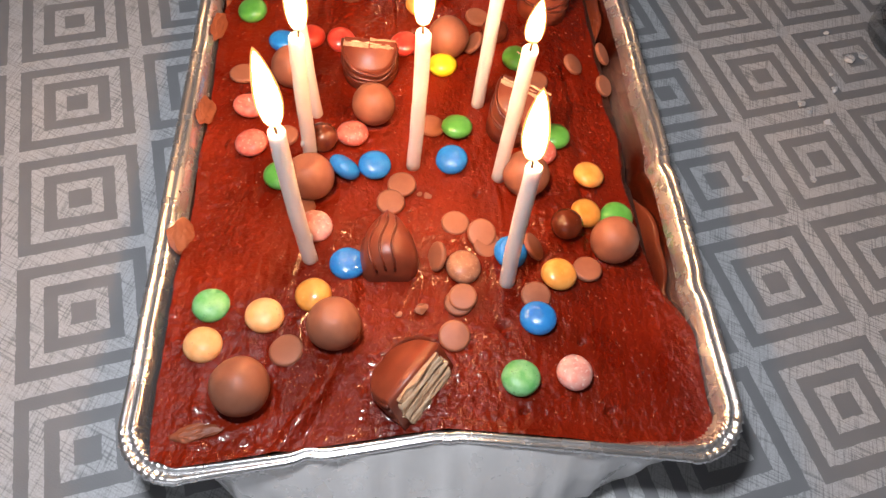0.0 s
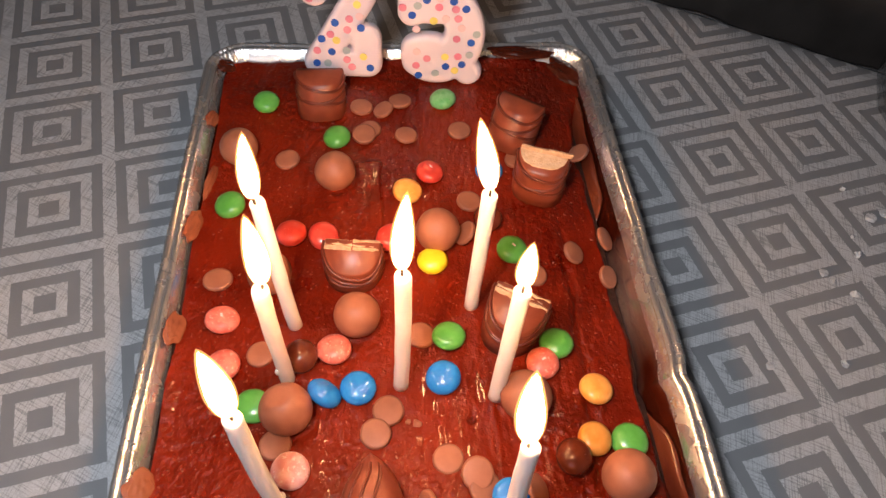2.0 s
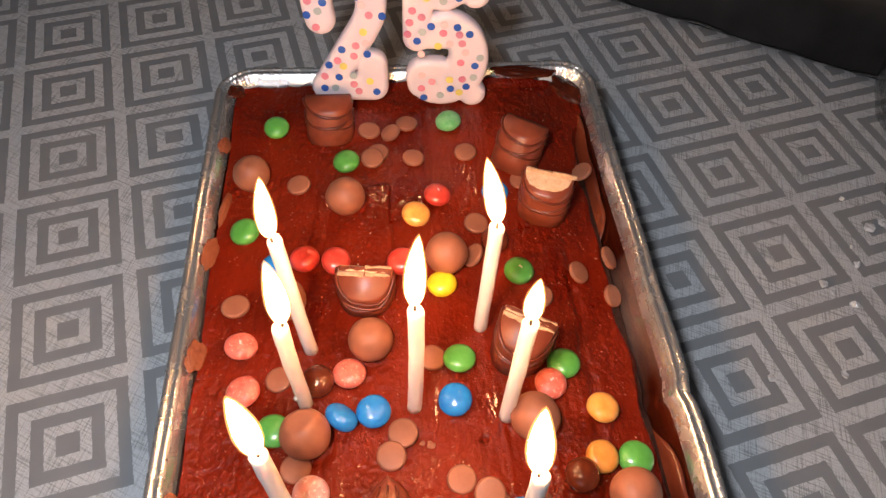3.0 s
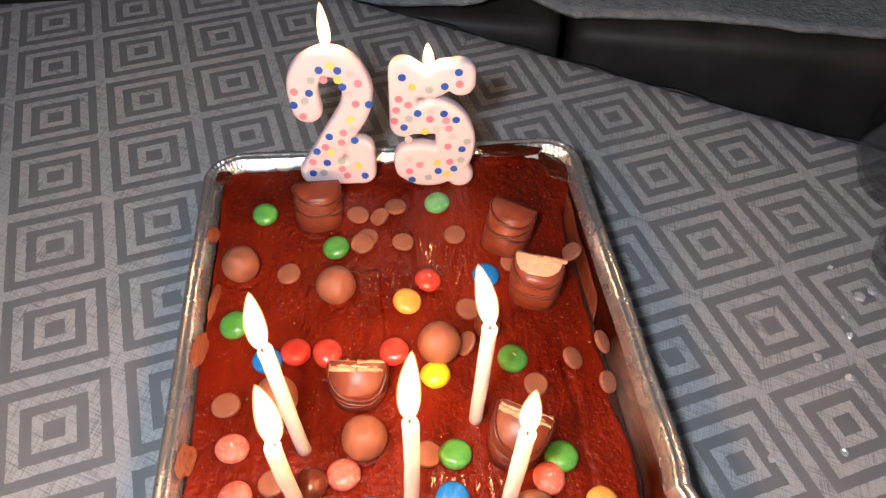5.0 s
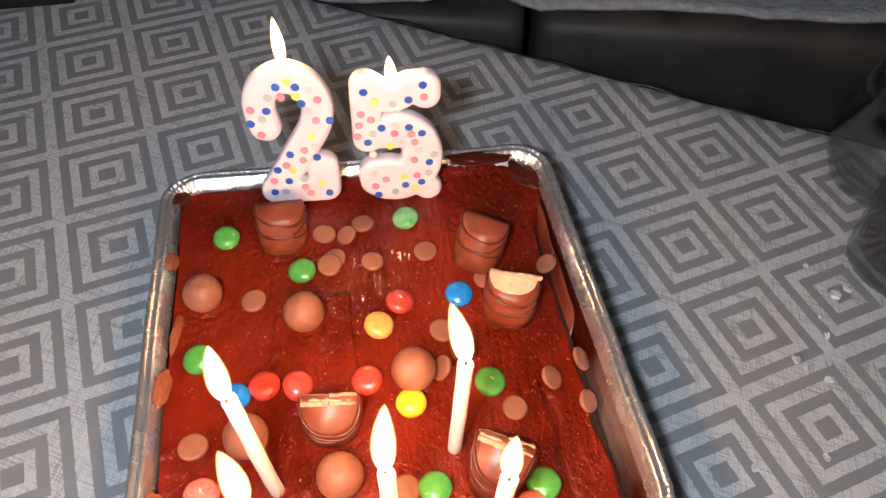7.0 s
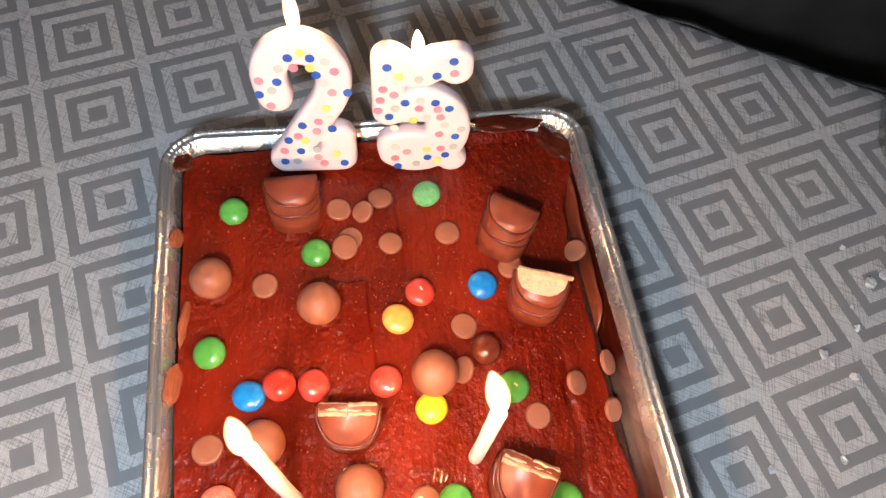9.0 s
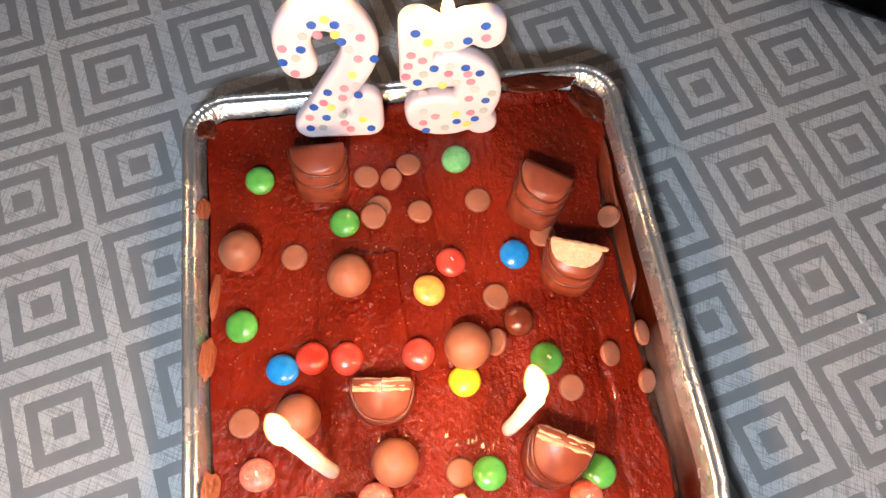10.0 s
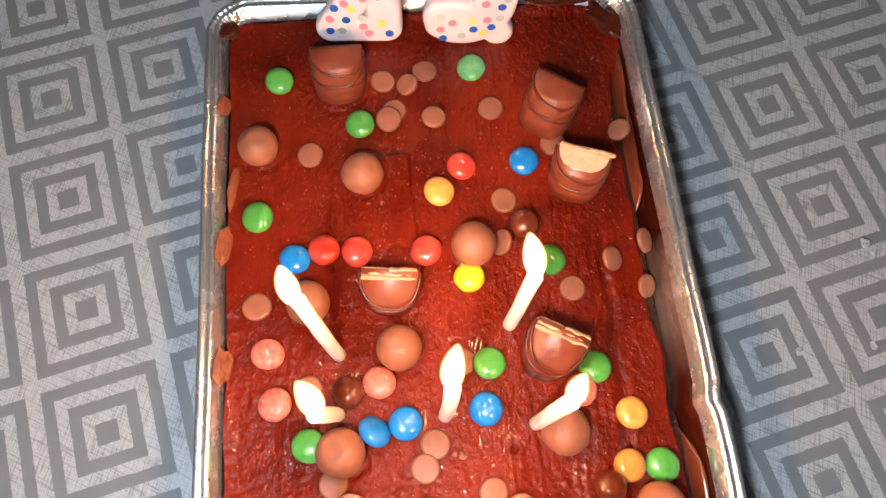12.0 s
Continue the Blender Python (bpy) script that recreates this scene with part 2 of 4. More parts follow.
def flame_material():
    """Glowing gas: bluish and clear at the foot, white-hot above."""
    m = bpy.data.materials.new("flame")
    m.use_nodes = True
    t, n, l = m.node_tree, m.node_tree.nodes, m.node_tree.links
    n.clear()
    out = n.new("ShaderNodeOutputMaterial")
    em = n.new("ShaderNodeEmission")
    em.inputs["Color"].default_value = (1.0, 0.54, 0.23, 1)
    em.inputs["Strength"].default_value = FLAME_STRENGTH
    tr = n.new("ShaderNodeBsdfTransparent")
    mix = n.new("ShaderNodeMixShader")
    co, sp, mr = n.new("ShaderNodeTexCoord"), n.new("ShaderNodeSeparateXYZ"), n.new("ShaderNodeMapRange")
    mr.inputs["From Min"].default_value, mr.inputs["From Max"].default_value = 0.0012, 0.0075
    mr.interpolation_type = "SMOOTHSTEP"
    l.new(co.outputs["Object"], sp.inputs[0])
    l.new(sp.outputs["Z"], mr.inputs["Value"])
    l.new(mr.outputs["Result"], mix.inputs[0])
    l.new(tr.outputs[0], mix.inputs[1])
    l.new(em.outputs[0], mix.inputs[2])
    l.new(mix.outputs[0], out.inputs["Surface"])
    return m


FLAME = flame_material()


def mantle_glow_material():
    """The faint orange outer gas of a flame, with its glow put into one emissive shell."""
    m = bpy.data.materials.new("flame_mantle_glow")
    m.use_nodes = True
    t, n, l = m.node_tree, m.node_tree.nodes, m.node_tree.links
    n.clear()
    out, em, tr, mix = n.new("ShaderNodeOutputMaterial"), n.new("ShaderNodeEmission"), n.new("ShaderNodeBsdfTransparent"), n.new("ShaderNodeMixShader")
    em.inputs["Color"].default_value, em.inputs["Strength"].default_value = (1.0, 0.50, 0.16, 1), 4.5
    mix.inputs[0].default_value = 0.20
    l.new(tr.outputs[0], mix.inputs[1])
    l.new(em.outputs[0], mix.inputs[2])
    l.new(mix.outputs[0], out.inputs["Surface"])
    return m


MANTLE_GLOW = mantle_glow_material()


def glass_material():
    """Thin clear glass: see-through, with a mirror gloss that grows at grazing angles."""
    m = bpy.data.materials.new("drinking_glass")
    m.use_nodes = True
    t, n, l = m.node_tree, m.node_tree.nodes, m.node_tree.links
    n.clear()
    out, tr, gl, mix, edge, curve = (n.new("ShaderNode" + k) for k in ("OutputMaterial", "BsdfTransparent", "BsdfGlossy", "MixShader", "LayerWeight", "Math"))
    tr.inputs["Color"].default_value = (0.82, 0.84, 0.85, 1)
    gl.inputs["Color"].default_value, gl.inputs["Roughness"].default_value = (0.95, 0.95, 0.95, 1), 0.03
    edge.inputs["Blend"].default_value = 0.16
    curve.operation = "MULTIPLY_ADD"
    curve.inputs[1].default_value, curve.inputs[2].default_value = 0.45, 0.05
    l.new(edge.outputs["Facing"], curve.inputs[0])
    l.new(curve.outputs[0], mix.inputs[0])
    l.new(tr.outputs[0], mix.inputs[1])
    l.new(gl.outputs[0], mix.inputs[2])
    l.new(mix.outputs[0], out.inputs["Surface"])
    return m


GLASS = glass_material()
DRINK = surface("dark_drink", (0.030, 0.010, 0.006), (0.04, 0.014, 0.008), rough=0.08)

PITCH, TWIST, SHIFT = 0.0584, 17.0, (-0.0281, 0.0060)


def cloth_material():
    """Grey vinyl cloth printed with nested squares on a square grid, the light bands hatched with fine scratches."""
    m = bpy.data.materials.new("printed_vinyl_cloth")
    t, n, l, p = nodes_of(m)

    def maths(op, a, b=None):
        k = n.new("ShaderNodeMath")
        k.operation = op
        for s, v in zip(k.inputs, (a, b)):
            if v is not None:
                if isinstance(v, (int, float)):
                    s.default_value = v
                else:
                    l.new(v, s)
        return k.outputs[0]

    co = n.new("ShaderNodeTexCoord")
    warp = n.new("ShaderNodeTexNoise")
    warp.inputs["Scale"].default_value, warp.inputs["Detail"].default_value = 260, 3
    l.new(co.outputs["Object"], warp.inputs["Vector"])
    shake = n.new("ShaderNodeVectorMath")
    shake.operation = "MULTIPLY_ADD"
    l.new(warp.outputs["Color"], shake.inputs[0])
    shake.inputs[1].default_value = (0.0012, 0.0012, 0)
    l.new(co.outputs["Object"], shake.inputs[2])
    mp = n.new("ShaderNodeMapping")
    mp.inputs["Rotation"].default_value = (0, 0, radians(-TWIST))
    mp.inputs["Location"].default_value = (-SHIFT[0] - 0.0006, -SHIFT[1] - 0.0006, 0)
    l.new(shake.outputs[0], mp.inputs["Vector"])
    sep = n.new("ShaderNodeSeparateXYZ")
    l.new(mp.outputs["Vector"], sep.inputs[0])
    halves = []
    for axis in ("X", "Y"):
        u = maths("ADD", maths("DIVIDE", sep.outputs[axis], PITCH), 0.5)
        halves.append(maths("ABSOLUTE", maths("SUBTRACT", maths("FRACT", maths("ADD", u, 100.0)), 0.5)))
    d = maths("MAXIMUM", *halves)
    ramp = n.new("ShaderNodeValToRGB")
    ramp.color_ramp.interpolation = "CONSTANT"
    els = ramp.color_ramp.elements
    els[0].position, els[0].color = 0.0, (0, 0, 0, 1)
    els[1].position, els[1].color = 0.165, (1, 1, 1, 1)
    for at, v in ((0.335, 0), (0.52, 1), (0.70, 0), (0.885, 1)):
        els.new(at).color = (v, v, v, 1)
    l.new(maths("MULTIPLY", d, 2.0), ramp.inputs["Fac"])
    # fine hatching in two directions
    hatch = []
    for turn, f in ((12, 1650.0), (-64, 1400.0)):
        rot = n.new("ShaderNodeMapping")
        rot.vector_type = "TEXTURE"
        rot.inputs["Rotation"].default_value = (0, 0, radians(-turn))
        rot.inputs["Scale"].default_value = (1.0, 26.0, 1.0)
        l.new(co.outputs["Object"], rot.inputs["Vector"])
        scratch = n.new("ShaderNodeTexNoise")
        scratch.inputs["Scale"].default_value, scratch.inputs["Detail"].default_value = f, 1.5
        l.new(rot.outputs["Vector"], scratch.inputs["Vector"])
        keen = n.new("ShaderNodeMapRange")
        keen.inputs["From Min"].default_value, keen.inputs["From Max"].default_value = 0.50, 0.64
        l.new(scratch.outputs["Fac"], keen.inputs["Value"])
        hatch.append(keen.outputs["Result"])
    patch = n.new("ShaderNodeTexNoise")
    patch.inputs["Scale"].default_value, patch.inputs["Detail"].default_value = 45, 4
    l.new(co.outputs["Object"], patch.inputs["Vector"])
    strength = n.new("ShaderNodeMapRange")
    strength.inputs["From Min"].default_value, strength.inputs["From Max"].default_value = 0.42, 0.62
    strength.inputs["To Min"].default_value, strength.inputs["To Max"].default_value = -0.34, -0.62
    l.new(patch.outputs["Fac"], strength.inputs["Value"])
    lines = maths("MULTIPLY", maths("ADD", *hatch), strength.outputs["Result"])
    speckle = n.new("ShaderNodeTexNoise")
    speckle.inputs["Scale"].default_value, speckle.inputs["Detail"].default_value = 1500, 2
    l.new(co.outputs["Object"], speckle.inputs["Vector"])
    light = n.new("ShaderNodeMix")
    light.data_type = "RGBA"
    light.inputs["A"].default_value, light.inputs["B"].default_value = (0.265, 0.275, 0.288, 1), (0.585, 0.602, 0.625, 1)
    l.new(maths("ADD", maths("MULTIPLY", speckle.outputs["Fac"], 1.1), maths("ADD", lines, 0.27)), light.inputs["Factor"])
    dark = n.new("ShaderNodeMix")
    dark.data_type = "RGBA"
    dark.inputs["A"].default_value, dark.inputs["B"].default_value = (0.193, 0.200, 0.212, 1), (0.268, 0.277, 0.291, 1)
    l.new(patch.outputs["Fac"], dark.inputs["Factor"])
    both = n.new("ShaderNodeMix")
    both.data_type = "RGBA"
    l.new(ramp.outputs["Color"], both.inputs["Factor"])
    l.new(dark.outputs["Result"], both.inputs["A"])
    l.new(light.outputs["Result"], both.inputs["B"])
    l.new(both.outputs["Result"], p.inputs["Base Color"])
    p.inputs["Roughness"].default_value = 0.46
    b = n.new("ShaderNodeBump")
    b.inputs["Strength"].default_value, b.inputs["Distance"].default_value = 0.25, 0.0004
    l.new(maths("ADD", speckle.outputs["Fac"], maths("MULTIPLY", maths("ADD", *hatch), 0.15)), b.inputs["Height"])
    l.new(b.outputs["Normal"], p.inputs["Normal"])
    return m


CLOTH = cloth_material()


# ---- building helpers ----
def mesh_of(bm, name, material, smooth=True):
    me = bpy.data.meshes.new(name)
    bmesh.ops.recalc_face_normals(bm, faces=bm.faces)
    bm.to_mesh(me)
    bm.free()
    for f in me.polygons:
        f.use_smooth = smooth
    me.materials.append(material)
    return me


def thing(name, label, category, m=None, group="", kind=""):
    ob = tagged(new(name), label, category, group, kind)
    if m is not None:
        ob.matrix_world = m
    return ob


def solid(name, bm, material, label="", category="", m=None, group="", kind="", smooth=True):
    ob = tagged(new(name, mesh_of(bm, name, material, smooth)), label, category, group, kind)
    if m is not None:
        ob.matrix_world = m
    return ob


def part(name, bm, material, parent, label="", smooth=True):
    ob = new(name, mesh_of(bm, name, material, smooth))
    ob.parent = parent
    if label:
        ob["label"] = label
    return ob


def smooth_step(a, b, v):
    u = min(1.0, max(0.0, (v - a) / (b - a)))
    return u * u * (3 - 2 * u)


def lathe(bm, profile, sides=32):
    """A surface of revolution about z from (radius, height) pairs."""
    rings = []
    for r, z in profile:
        if r < 1e-6:
            rings.append([bm.verts.new((0, 0, z))])
        else:
            rings.append([bm.verts.new((r * math.cos(2 * math.pi * k / sides), r * math.sin(2 * math.pi * k / sides), z)) for k in range(sides)])
    for a, b in zip(rings, rings[1:]):
        for k in range(sides):
            q = (k + 1) % sides
            if len(a) == 1 and len(b) > 1:
                bm.faces.new((a[0], b[k], b[q]))
            elif len(b) == 1 and len(a) > 1:
                bm.faces.new((a[k], a[q], b[0]))
            elif len(a) > 1:
                bm.faces.new((a[k], a[q], b[q], b[k]))
    return bm


def tube(bm, path, radius, sides=8):
    """A round tube along points; radius is a number or one for each point."""
    rings = []
    for k, p in enumerate(path):
        p = Vector(p)
        along = (Vector(path[min(k + 1, len(path) - 1)]) - Vector(path[max(k - 1, 0)])).normalized()
        side = along.cross(Vector((0, 0, 1)))
        side = side.normalized() if side.length > 1e-3 else Vector((1, 0, 0))
        up = side.cross(along)
        r = radius[k] if isinstance(radius, (list, tuple)) else radius
        rings.append([bm.verts.new(p + r * (math.cos(2 * math.pi * s / sides) * side + math.sin(2 * math.pi * s / sides) * up)) for s in range(sides)])
    for a, b in zip(rings, rings[1:]):
        for s in range(sides):
            bm.faces.new((a[s], a[(s + 1) % sides], b[(s + 1) % sides], b[s]))
    bm.faces.new(rings[0][::-1])
    bm.faces.new(rings[-1])
    return bm


def rounded_box(bm, sx, sy, sz, r, m=None):
    made = bmesh.ops.create_cube(bm, size=1, matrix=(m or Matrix()) @ Matrix.Diagonal((sx, sy, sz, 1)))
    edges = {e for v in made["verts"] for e in v.link_edges}
    bmesh.ops.bevel(bm, geom=list(edges), offset=r, segments=3, profile=0.5, affect="EDGES")
    return bm


def roughen(bm, amount, size, seed=0.0):
    for v in bm.verts:
        q = v.co / size + Vector((seed, seed * 1.7, -seed))
        v.co += amount * noise.noise_vector(q)
    return bm


# ---- the table, its cloth and the room ----
TABLE = pose(0, 0, 0, 0, 0, -28.0)          # the table's long sides run at this angle
EDGE = 0.3165                               # from the origin to the table's far edge
TABLE_X, TABLE_NEAR = 0.75, -0.55
FLOOR_Z = -0.46

bm = bmesh.new()
nx, ny = 90, 60
grid = {}
for i in range(nx + 1):
    for j in range(ny + 1):
        x = -TABLE_X + 2 * TABLE_X * i / nx
        y = TABLE_NEAR + (EDGE - TABLE_NEAR) * j / ny
        grid[i, j] = bm.verts.new((x, y, 0.0))
for i in range(nx):
    for j in range(ny):
        bm.faces.new((grid[i, j], grid[i + 1, j], grid[i + 1, j + 1], grid[i, j + 1]))
# the overhang, hanging in soft waves
rim = [(i, ny) for i in range(nx + 1)] + [(nx, j) for j in range(ny - 1, -1, -1)] + [(i, 0) for i in range(nx - 1, -1, -1)] + [(0, j) for j in range(1, ny)]
rows_down = [[grid[k] for k in rim]]
for step, (out, down) in enumerate(((0.004, -0.002), (0.007, -0.008), (0.009, -0.03), (0.012, -0.08), (0.015, -0.14))):
    row = []
    for k, (i, j) in enumerate(rim):
        v = grid[i, j].co
        dx = 1 if i == nx else -1 if i == 0 else 0
        dy = 1 if j == ny else -1 if j == 0 else 0
        wave = 1 + 0.6 * math.sin(k * 0.55) * (step / 4)
        row.append(bm.verts.new((v.x + dx * out * wave, v.y + dy * out * wave, down)))
    rows_down.append(row)
for a, b in zip(rows_down, rows_down[1:]):
    for k in range(len(rim)):
        q = (k + 1) % len(rim)
        bm.faces.new((a[k], a[q], b[q], b[k]))
bm.transform(TABLE)
tablecloth = solid("tablecloth", bm, CLOTH, "grey vinyl tablecloth printed with nested squares, over the table", "tablecloth")
hem_path = [TABLE @ Vector((-TABLE_X + 2 * TABLE_X * i / 120, EDGE + 0.006 + 0.0012 * math.sin(i * 0.8), -0.004 + 0.0016 * math.sin(i * 1.3))) for i in range(121)]
part("hem", tube(bmesh.new(), hem_path, 0.0019, 6), PLASTIC, tablecloth, "shiny black hem along the cloth's edge")

table = thing("table", "low wooden table under a grey printed cloth", "table", TABLE)
part("tabletop", rounded_box(bmesh.new(), 2 * TABLE_X - 0.004, EDGE - TABLE_NEAR - 0.004, 0.03, 0.004, pose(0, (EDGE + TABLE_NEAR) / 2, -0.0165)), WOOD, table)
for sx in (-1, 1):
    for y in (TABLE_NEAR + 0.05, EDGE - 0.05):
        part("leg", rounded_box(bmesh.new(), 0.05, 0.05, -FLOOR_Z - 0.032, 0.005, pose(sx * (TABLE_X - 0.05), y, (FLOOR_Z - 0.032) / 2)), WOOD, table)


def slab(name, sx, sy, sz, m, material, label, category):
    bm = bmesh.new()
    bmesh.ops.create_cube(bm, size=1, matrix=Matrix.Diagonal((sx, sy, sz, 1)))
    return solid(name, bm, material, label, category, TABLE @ m, kind="structure", smooth=False)


slab("floor", 4.6, 4.6, 0.05, pose(0, 0, FLOOR_Z - 0.025), FLOORING, "brown boarded floor in a dark room", "floor")
slab("ceiling", 4.6, 4.6, 0.05, pose(0, 0, 2.025), PAINT, "plain painted ceiling", "ceiling")
slab("wall_north", 4.6, 0.1, 2.46, pose(0, 2.25, 0.77), PAINT, "plain painted wall behind the sofa", "wall")
slab("wall_east", 0.1, 4.4, 2.46, pose(2.25, 0, 0.77), PAINT, "plain painted wall", "wall")
slab("wall_west", 0.1, 4.4, 2.46, pose(-2.25, 0, 0.77), PAINT, "plain painted wall", "wall")
# the unseen wall behind the camera has an added window for the fill lamp
wall_south = tagged(new("wall_south"), "painted wall behind the camera with an added window", "wall", kind="structure")
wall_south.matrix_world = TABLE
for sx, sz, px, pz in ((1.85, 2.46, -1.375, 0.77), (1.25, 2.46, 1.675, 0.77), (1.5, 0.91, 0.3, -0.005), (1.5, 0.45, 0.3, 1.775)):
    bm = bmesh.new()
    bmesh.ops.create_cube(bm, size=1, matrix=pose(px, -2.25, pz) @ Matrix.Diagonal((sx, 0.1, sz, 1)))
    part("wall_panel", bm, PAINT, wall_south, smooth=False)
window = tagged(new("added_window"), "added white-framed window, unseen behind the camera", "window", kind="structure")
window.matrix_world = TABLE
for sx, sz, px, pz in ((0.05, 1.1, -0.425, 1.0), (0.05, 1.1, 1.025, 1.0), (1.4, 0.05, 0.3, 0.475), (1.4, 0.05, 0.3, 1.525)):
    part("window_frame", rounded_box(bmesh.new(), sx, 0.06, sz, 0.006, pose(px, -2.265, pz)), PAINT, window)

# the sofa beyond the table: black seat units with a grey blanket on top
SOFA = pose(0.148, 0.398, -0.03, 0, 0, -9.5)
sofa = thing("sofa", "black leatherette sofa with a grey blanket on its seat", "sofa", SOFA)
for k, x0 in enumerate((-0.62, 0.006, 0.62)):
    w = 0.61
    bm = rounded_box(bmesh.new(), w, 0.62, 0.22, 0.016, pose(x0 + w / 2 - (0.006 if k == 1 else 0), 0.31, -0.12))
    part("seat_cushion", bm, BLACK, sofa)
part("base", rounded_box(bmesh.new(), 1.9, 0.58, 0.17, 0.012, pose(0.31, 0.32, -0.325)), BLACK, sofa)
part("backrest", rounded_box(bmesh.new(), 1.9, 0.2, 0.55, 0.05, pose(0.31, 0.73, 0.05)), BLACK, sofa)
bm = bmesh.new()
gw, gd = 120, 50
gv = {}
for i in range(gw + 1):
    for j in range(gd + 1):
        x, y = -0.58 + 1.7 * i / gw, -0.004 + 0.58 * j / gd
        fold = 0.010 * noise.noise(Vector((x * 5, y * 3, 0))) + 0.004 * noise.noise(Vector((x * 22, y * 18, 3)))
        crease = 0.018 * math.exp(-((x + 0.05 - 0.35 * y) / 0.03) ** 2)
        gv[i, j] = bm.verts.new((x, y + 0.006 * math.sin(x * 9), 0.004 + abs(fold) + crease))
for i in range(gw):
    for j in range(gd):
        bm.faces.new((gv[i, j], gv[i + 1, j], gv[i + 1, j + 1], gv[i, j + 1]))
blanket = solid("blanket", bm, BLANKET, "grey fleece blanket lying on the black sofa seat", "blanket", SOFA)
thick = blanket.modifiers.new("thickness", "SOLIDIFY")
thick.thickness, thick.offset = 0.004, 1.0


# ---- the foil tray ----
FRONT_LEFT, FRONT_RIGHT, BACK_RIGHT, BACK_LEFT = (-0.081, -0.170), (0.128, -0.154), (0.101, 0.169), (-0.102, 0.159)
CORNER = 0.021
RIM_Z = 0.0405


def tray_outline(inset, per_side=72, per_corner=40, low=0.0):
    """The tray's outline, counter-clockwise from the front-left corner, moved inwards by inset: points, inward ways and corner weights."""
    quad = [Vector(c) for c in (FRONT_LEFT, FRONT_RIGHT, BACK_RIGHT, BACK_LEFT)]
    out = []
    for k in range(4):
        a, b, c = quad[k - 1], quad[k], quad[(k + 1) % 4]
        u, w = (a - b).normalized(), (c - b).normalized()
        half = u.angle(w) / 2
        centre = b + (u + w).normalized() * CORNER / math.sin(half)
        start = centre - Vector((-u.y, u.x)) * CORNER if (centre - b).dot(Vector((-u.y, u.x))) > 0 else centre + Vector((-u.y, u.x)) * CORNER
        first = math.atan2((start - centre).y, (start - centre).x)
        turn = math.pi - 2 * half
        for s in range(per_corner + 1):
            ang = first + turn * s / per_corner
            way = Vector((math.cos(ang), math.sin(ang)))
            out.append((centre + way * CORNER, -way, math.sin(math.pi * s / per_corner)))
        nxt = quad[(k + 1) % 4]
        u2, w2 = (b - nxt).normalized(), (quad[(k + 2) % 4] - nxt).normalized()
        half2 = u2.angle(w2) / 2
        end = nxt + u2 * CORNER / math.tan(half2)
        begin = out[-1][0]
        inward = Vector((-(nxt - b).y, (nxt - b).x)).normalized()
        for s in range(1, per_side):
            p = begin + (end - begin) * s / per_side
            dent = 0.0
            if k == 0:
                near_dent = max(0.0, 1 - abs(p.x - 0.024) / 0.085) ** 0.9
                dent = 0.0105 * near_dent * (1 - low) - low * (0.024 + 0.010 * smooth_step(0.095, 0.030, p.x)) * math.sin(math.pi * s / per_side) ** 0.5
                dent += 0.0012 * math.exp(-((p.x + 0.020) / 0.003) ** 2) - 0.0008 * math.exp(-((p.x - 0.025) / 0.002) ** 2)
                # the flange is bent upright along the front
                dent -= 0.42 * min(inset, 0.0068) * math.sin(math.pi * s / per_side) ** 0.4 * (1 - low)
            if k == 1:
                dent = 0.0018 * math.exp(-((p.y + 0.030) / 0.0035) ** 2) + 0.0016 * math.exp(-((p.y + 0.088) / 0.004) ** 2)
            out.append((p + inward * dent, inward, 0.0))
    return [(p + way * inset, way, c) for p, way, c in out]


def foil_band(bm, profile, crinkle=1.0, pleats=1.0, outside=False):
    """A band round the tray through (inset, height) pairs, with pleats at the corners and dents along the sides."""
    rings = []
    for n_row, (inset, z) in enumerate(profile):
        ring = []
        for k, (p, way, c) in enumerate(tray_outline(inset, low=1 - z / RIM_Z if outside else 0.0)):
            pleat = c * (0.00038 * math.sin(k * 1.75 + 1.5 * noise.noise(Vector((k * 0.3, 1.0, 5.0)))) + 0.0009 * noise.noise(Vector((k * 0.55, inset * 500, 5.0)))) * crinkle * pleats
            wob = 0.0007 * noise.noise(Vector((p.x * 38, p.y * 38, z * 60))) * crinkle
            if outside and z < RIM_Z - 0.003:
                fold = noise.noise(Vector((k * 0.13, z * 12, 11.0)))
                wob += 0.0052 * (abs(fold) - 0.2) + 0.0016 * noise.noise(Vector((k * 0.4, z * 90, 3.0)))
            sag = 0.0012 * noise.noise(Vector((p.x * 14, p.y * 14, 7.0)))
            pos = p + way * (pleat + wob)
            ring.append(bm.verts.new((pos.x, pos.y, max(0.0006, z + pleat * 0.8 + (sag if z > 0.03 else 0)))))
        rings.append(ring)
    for a, b in zip(rings, rings[1:]):
        for k in range(len(a)):
            q = (k + 1) % len(a)
            bm.faces.new((a[k], a[q], b[q], b[k]))
    return rings


tray = thing("foil_tray", "shiny aluminium foil baking tray with a crimped rim, on the tablecloth", "baking tray")
bm = bmesh.new()
rings = foil_band(bm, [(0.0045, RIM_Z - 0.0022), (0.0055, 0.0365), (0.0068, 0.033), (0.0090, 0.025), (0.0112, 0.017), (0.0140, 0.009), (0.0165, 0.003), (0.0185, 0.0012)], 1.6, outside=True)
bm.faces.new(rings[-1])
part("outer_wall", bm, FOIL, tray, "creased shiny outer wall")
bm = bmesh.new()
foil_band(bm, [(0.0066, RIM_Z - 0.0012), (0.0074, RIM_Z - 0.0022), (0.0086, RIM_Z - 0.0040), (0.0096, RIM_Z - 0.0060)], 0.8)
part("flange", bm, RIM_FOIL, tray, "clean shiny foil slope inside the rim")
